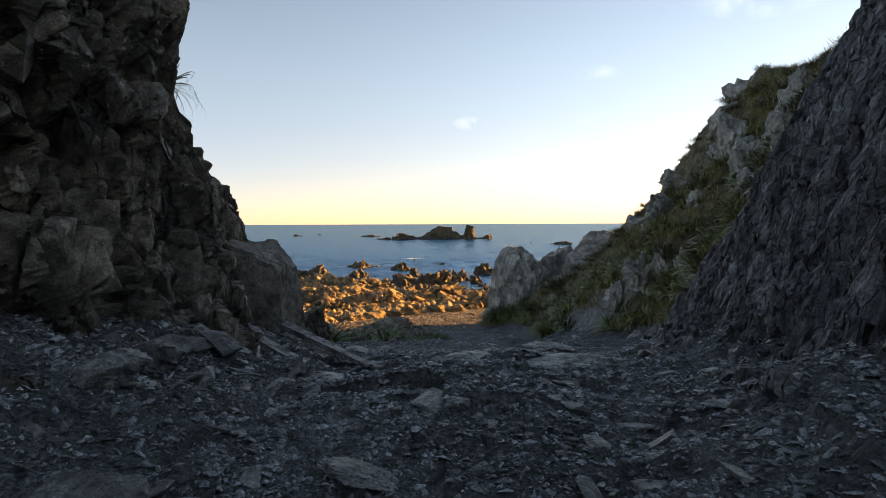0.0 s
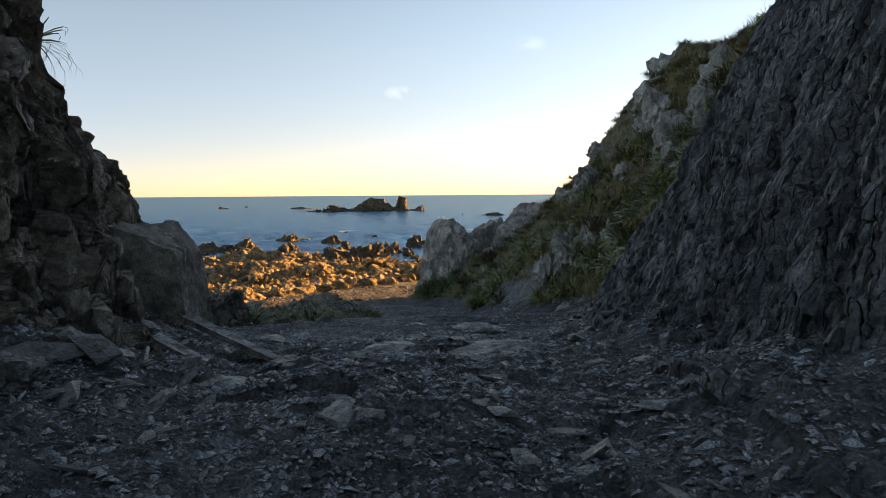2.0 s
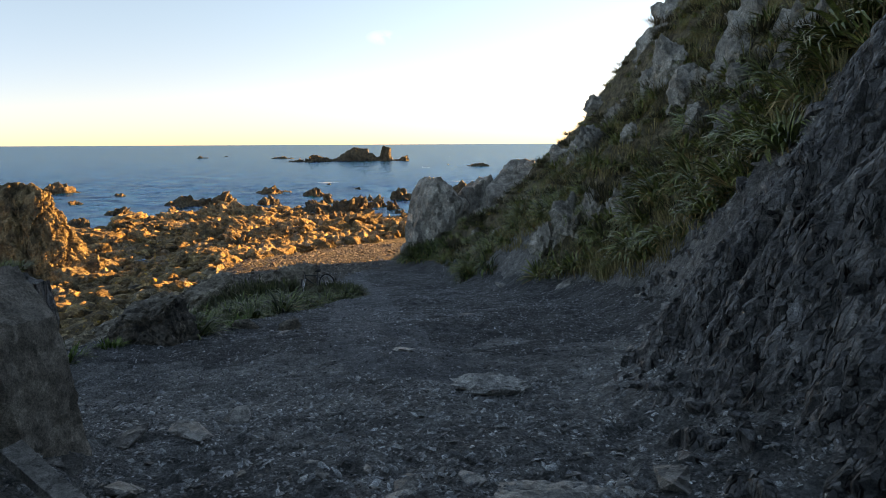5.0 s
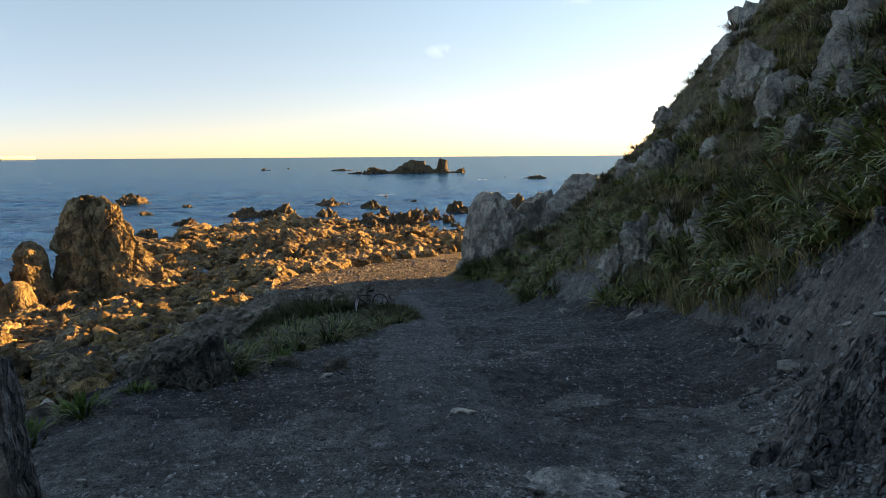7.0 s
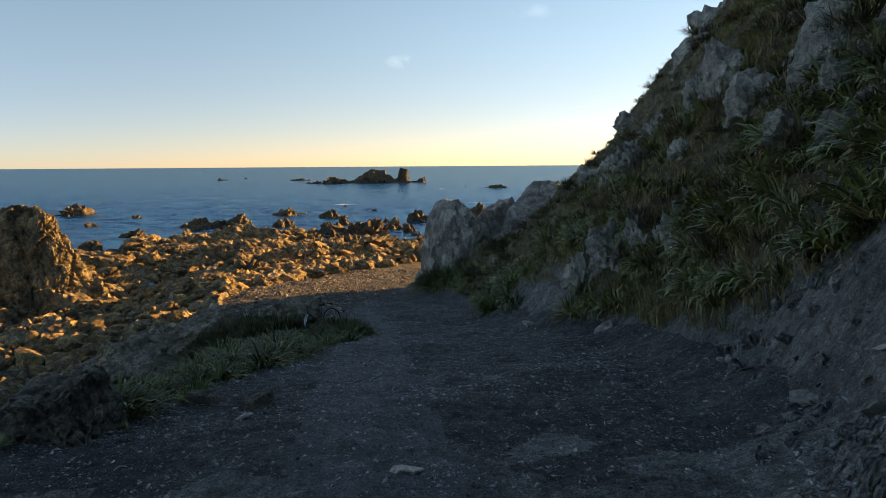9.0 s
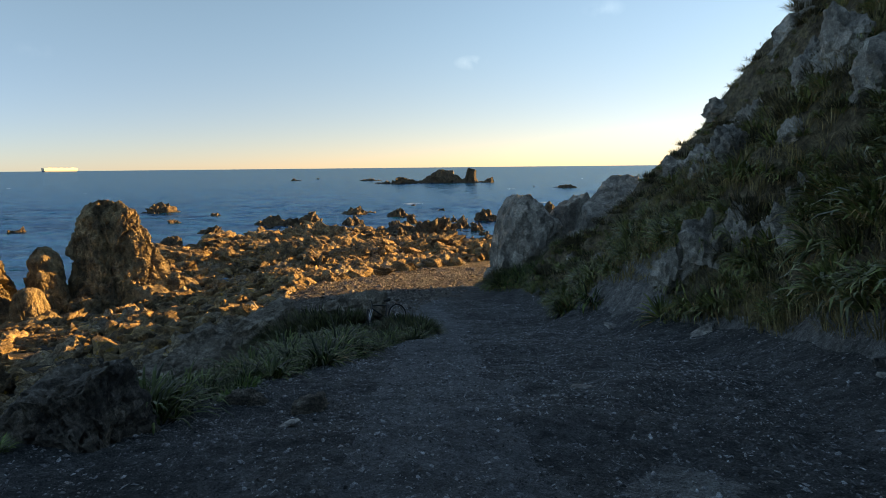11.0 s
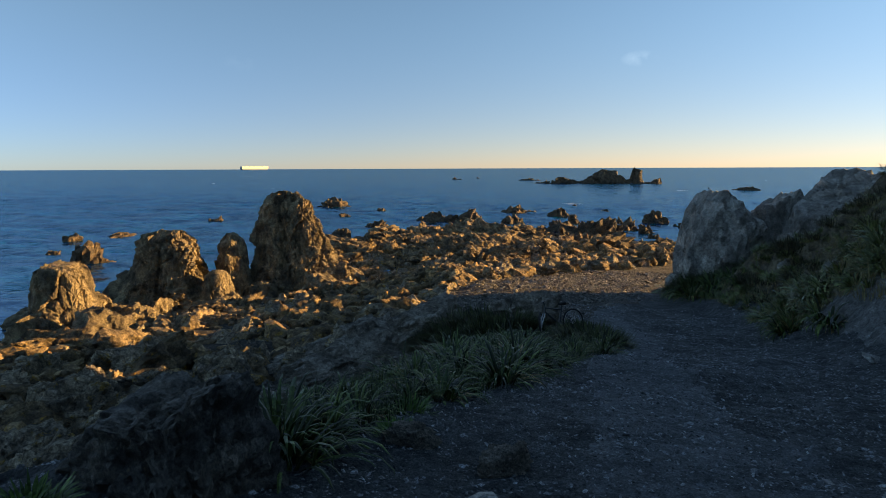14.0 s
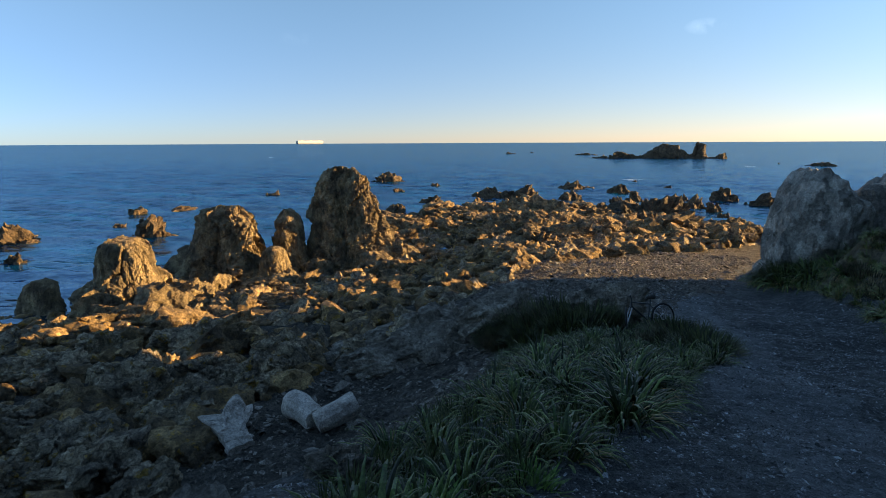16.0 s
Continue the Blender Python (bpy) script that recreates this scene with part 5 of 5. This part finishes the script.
def chips(x, y, z, s):
    """Flat angular chips of half size s at the given places."""
    k = len(x)
    a, t1, t2 = q.uniform(0, 6.28, k), q.normal(size=k) * 0.3, q.normal(size=k) * 0.3
    jit = chip_v[None] * (1 + 0.35 * q.uniform(-1, 1, (k, 6, 1)))
    jit = jit * np.stack([q.uniform(0.9, 1.6, k), q.uniform(0.6, 1.0, k), q.uniform(0.6, 1.5, k)], -1)[:, None]
    vx = jit[..., 0] * np.cos(a)[:, None] - jit[..., 1] * np.sin(a)[:, None]
    vy = jit[..., 0] * np.sin(a)[:, None] + jit[..., 1] * np.cos(a)[:, None]
    vz = jit[..., 2] + vx * t1[:, None] + vy * t2[:, None]
    V = np.stack([vx, vy, vz], -1) * s[:, None, None] + np.stack([x, y, z + 0.15 * s], -1)[:, None]
    return V.reshape(-1, 3), (chip_f[None] + (np.arange(k) * 6)[:, None, None]).reshape(-1, 3)


N = 210000
y = 0.6 + 32 * q.rand(N) ** 2.0
lo, hi = np.interp(y, LY, LX) - 0.6, np.interp(y, RY, RX) + np.interp(y, [5, 7.5, 10, 14, 20, 24], [0.5, 2.6, 2.4, 0.8, 0.8, 2.0])
x = lo + (hi - lo) * q.uniform(0, 1, N)
z = np.maximum(track_z(x, y), np.where(x > np.interp(y, RY, RX) - 0.2, hill_z(x, y), -99))
size = 0.0066 * np.exp(np.clip(q.normal(size=N) * 0.6, -1.5, 1.35)) * (1 + 0.022 * y) * np.where(y > 8, 0.85, 1.0)
M_CHIP_FAR = material("track_chip", (0.100, 0.115, 0.124), (0.285, 0.315, 0.33), 6.0, 0.6, 0.3, island=0.85, detail=120, spec=0.4)
far = y + 1.2 * fbm(np.stack([x, y, 0 * x], -1) * 0.9, 2, 45) > 8.2
for mask, mat_, name, label in ((~far, M_CHIP, "gravel", "loose grey shale chips strewn over the rocky track"), (far, M_CHIP_FAR, "track_gravel", "small dark grey chips pressed into the track")):
    thing(name, mesh(name, *chips(x[mask], y[mask], z[mask], size[mask]), mat_), label=label, category="gravel", kind="stuff")
N = 45000
y = q.uniform(16, 56, N)
x = q.uniform(-11, 4.5, N)
ok = x < np.interp(y, [10, 14, 20, 25, 28, 34, 40, 46, 60], [-4.5, -4.5, -4.5, -3.0, -1.9, 0.2, 1.9, 3.0, 8]) + 0.5 * q.normal(size=N)
x, y = x[ok], y[ok]
thing("beach_gravel", mesh("beach_gravel", *chips(x, y, track_z(x, y), 0.030 * np.exp(q.normal(size=len(x)) * 0.6)), material("beach_pebble", (0.085, 0.080, 0.070), (0.20, 0.185, 0.160), 6.0, 0.7, 0.3, island=0.75, detail=60)), label="coarse grey pebbles over the beach", category="gravel", kind="stuff")


# low green plants at the track's edge
M_HERB = material("herb_leaf", (0.055, 0.120, 0.018), (0.110, 0.190, 0.035), 4.0, 0.5, 0.0, island=0.5)
for k, (x, y, s) in enumerate([(-3.2, 9.5, 1.0), (-3.6, 9.2, 1.2), (-4.2, 9.4, 1.1), (-3.0, 10.2, 0.7), (-4.4, 10.2, 1.3), (-2.0, 13.0, 0.8), (-2.5, 12.4, 0.9), (-2.2, 14.2, 0.7), (-1.9, 12.3, 0.6)]):
    thing("herb", mesh("herb", *blades(580 + k, 130, 0.20, 0.016, 0.22, 1.0, (10, 80), 2, 0.0), M_HERB), Matrix.LocRotScale((x, y, rest(x, y, -0.01)), None, (s, s, s)), "low bright green herb at the track's edge", "plant", "herbs at the track's edge")


# ---- bank rocks and bicycle ----
for k, (x, y, sx_, sy_, sz_, up, turn, label) in enumerate([(-5.6, 25.3, 1.2, 0.8, 0.7, 0.60, (20, -26, 40), "pale sloping rock slab on the bank"), (-2.2, 25.5, 0.8, 0.6, 0.6, 0.45, (4, 6, 10), "grey boulder on the bank beside a bicycle"), (-8.8, 24.9, 1.7, 1.1, 0.85, 0.15, (14, -10, 20), "broad sloping grey bedrock below the bank"), (-7.6, 24.3, 2.3, 1.3, 0.75, 0.1, (12, -12, 40), "long sloping grey bedrock slab below the bank"), (-7.2, 25.3, 1.4, 1.0, 0.85, 0.2, (18, -14, 50), "broad sloping grey bedrock below the bank"), (-6.5, 23.6, 0.7, 0.6, 0.35, 0.05, (8, -12, 70), "low grey rock below the bank"),
                                                            (-3.0, 25.6, 0.7, 0.55, 0.55, 0.45, (4, -6, 60), "grey boulder among plants on the bank"), (-6.6, 24.6, 0.8, 0.6, 0.4, 0.1, (10, 5, 80), "grey rock below the bank"), (-3.4, 12.9, 0.3, 0.25, 0.2, 0.05, (0, 0, 30), "small grey rock on the bank"), (-3.9, 9.9, 0.55, 0.4, 0.14, 0.02, (4, -6, 20), "flat pale rock at the track's edge"),
                                                            (-0.95, 11.9, 0.22, 0.18, 0.12, 0.04, (5, 5, 70), "grey stone at the edge of the track"), (-1.7, 12.2, 0.2, 0.17, 0.12, 0.04, (5, 9, 20), "grey stone at the edge of the track")]):
    v, f = rock_shape(540 + k, (sx_, sy_, sz_), 5, 12, 0.09, 1.8, 0.18)
    thing("boulder", mesh("boulder", v, f, M_BEDROCK), pose(x, y, rest(x, y, up), *turn), label, "boulder")
M_HEATH = material("heath", (0.045, 0.042, 0.020), (0.085, 0.070, 0.035), 4.0, 0.8, 0.0, island=0.4)
for k, (x, y, s) in enumerate([(-0.75, 23.4, 1.1), (-1.2, 22.6, 0.8), (-3.9, 24.2, 1.3), (-3.2, 24.8, 1.2), (-4.7, 24.4, 1.1), (-2.6, 24.2, 0.9), (-4.9, 23.2, 0.9), (-5.4, 24.0, 0.7), (-4.2, 25.4, 1.1), (-0.4, 22.6, 0.7)]):
    thing("heath_bush", mesh("heath_bush", *blades(560 + k, 1500, 0.42, 0.008, 0.5, 0.6, (10, 88), 2, 0.0), M_HEATH), Matrix.LocRotScale((x, y, rest(x, y, -0.02)), None, (s, s, s)), "low dark brown-green bush on the bank", "bush", "bushes on the bank")

M_BUSH = material("bush_leaf", (0.022, 0.034, 0.010), (0.070, 0.085, 0.026), 4.0, 0.6, 0.0, island=0.8)
bushes = [mesh("bush", *blades(600 + k, 1500, 0.40, 0.013, 0.50, 0.9, (0, 88), 2, 0.0), M_BUSH) for k in range(3)]
for k, (x, y, s) in enumerate([(3.3, 37.2, 1.5), (3.9, 37.0, 1.9), (4.7, 37.0, 2.1), (5.5, 37.2, 2.0), (6.3, 37.4, 1.9), (7.2, 38.0, 2.0), (5.0, 36.2, 1.4), (6.6, 36.6, 1.5), (8.2, 38.2, 2.0), (9.2, 37.6, 1.9), (9.0, 36.4, 1.6), (10.4, 37.4, 1.8), (-3.6, 24.6, 1.9), (-2.9, 24.4, 1.6), (-4.3, 24.4, 1.8), (-0.6, 22.8, 1.3), (-0.3, 22.0, 1.1), (-0.9, 23.8, 1.2), (-3.2, 23.4, 1.3), (-4.0, 23.2, 1.2), (-5.0, 24.0, 1.2)]):
    z_ = max(float(hill_z(np.array([x]), np.array([y]))[0]), rest(x, y)) if x > 1 else rest(x, y)
    thing("bush", bushes[k % 3], Matrix.LocRotScale((x, y, z_ - 0.05), Euler((0, 0, k * 1.9)), (s, s, s)), "dense dark green bush at the foot of pale rock" if x > 1 else "dense dark green bush on the bank", "bush", "dense bushes")

M_FRAME = plain("bike_frame", (0.03, 0.035, 0.04), 0.35)
M_SILVER = plain("bike_metal", (0.55, 0.56, 0.58), 0.35, 0.8)
M_RUBBER = plain("bike_rubber", (0.02, 0.02, 0.02), 0.8)
bike = thing("bicycle", None, pose(-1.5, 24.5, rest(-1.5, 24.5) + 0.02, -12, 0, 40), "black mountain bicycle leaning among plants on the bank", "bicycle")
fw, rw = (-0.52, 0, 0.34), (0.56, 0, 0.34)
for name, c, ax in (("front_wheel", fw, (0.77, -0.64, 0)), ("rear_wheel", rw, (0, 1, 0))):
    wheel = part(name, mesh("tyre", *ring(c, ax, 0.33, 0.026), M_RUBBER), bike)
    part("rim", mesh("rim", *ring(c, ax, 0.295, 0.012), M_SILVER), wheel, "silver rim")
    part("brake_disc", mesh("brake_disc", *ring(c, ax, 0.07, 0.018, 20, 6), M_SILVER), wheel, "shiny brake disc")
    axn = np.array(ax) / np.linalg.norm(ax)
    sp = [tube(c, np.array(c) + 0.29 * (math.cos(a_) * np.cross(axn, (0, 0, 1)) + math.sin(a_) * np.array((0, 0, 1))), 0.0025, n=4) for a_ in np.arange(12) * math.pi / 6]
    part("spokes", mesh("spokes", *joined(*sp), M_SILVER), wheel)
seat, head, crank = (0.22, 0, 0.78), (-0.36, 0, 0.80), (0.10, 0, 0.30)
part("frame", mesh("frame", *joined(tube(crank, seat, 0.018), tube(head, (0.19, 0, 0.70), 0.02), tube((-0.37, 0, 0.70), crank, 0.024), tube(crank, rw, 0.012), tube((0.19, 0, 0.68), rw, 0.011), tube((-0.38, 0, 0.64), (-0.34, 0, 0.86), 0.022)), M_FRAME), bike)
part("fork", mesh("fork", *joined(tube((-0.38, 0.05, 0.66), (-0.53, 0.05, 0.34), 0.016), tube((-0.38, -0.05, 0.66), (-0.53, -0.05, 0.34), 0.016)), M_SILVER), bike, "pale suspension fork")
part("handlebar", mesh("handlebar", *joined(tube((-0.60, -0.27, 0.98), (-0.15, 0.27, 0.98), 0.014), tube((-0.34, 0, 0.86), (-0.38, 0, 0.98), 0.016)), M_FRAME), bike)
part("saddle", mesh("saddle", *joined(tube((0.12, 0, 0.86), (0.34, 0, 0.87), 0.03, 0.06), tube(seat, (0.24, 0, 0.86), 0.014)), M_RUBBER), bike)
part("crank_set", mesh("crank_set", *joined(ring(crank, (0, 1, 0), 0.09, 0.01), tube((0.10, 0.05, 0.30), (0.2, 0.06, 0.18), 0.012)), M_FRAME), bike)


# tuft hanging from the cliff and twiggy shrub behind the block
tuft = thing("grass_tuft", mesh("grass_tuft", *blades(520, 40, 0.45, 0.005, 0.06, 1.6, (-10, 60), 5), M_GRASS), pose(-2.36, 5.1, 1.22, 0, 50, 0), "dry grass tuft hanging from the cliff", "grass")
twigs = []
for k in range(46):
    a, e = q.uniform(0, 6.28), q.uniform(0.1, 1.3)
    p0 = np.array([0, 0, 0.0])
    p1 = np.array([math.cos(a) * math.cos(e), math.sin(a) * math.cos(e), math.sin(e)]) * q.uniform(0.12, 0.3)
    p2 = p1 + np.array([math.cos(a + q.normal() * 0.6), math.sin(a + q.normal() * 0.6), q.uniform(-0.1, 0.6)]) * q.uniform(0.08, 0.2)
    twigs += [tube(p0, p1, 0.004, 0.003, 5), tube(p1, p2, 0.003, 0.0015, 5)]
shrub = thing("shrub", mesh("shrub", *joined(*twigs), plain("twig", (0.06, 0.045, 0.03), 0.9)), Matrix.LocRotScale((-2.12, 6.6, -0.36), None, (0.55, 0.55, 0.55)), "small dark twiggy shrub behind a rock block", "shrub")
part("leaves", mesh("leaves", *blades(530, 420, 0.11, 0.014, 0.34, 1.0, (0, 85), 2), M_LEAF), shrub, m=pose(0, 0, 0.12))
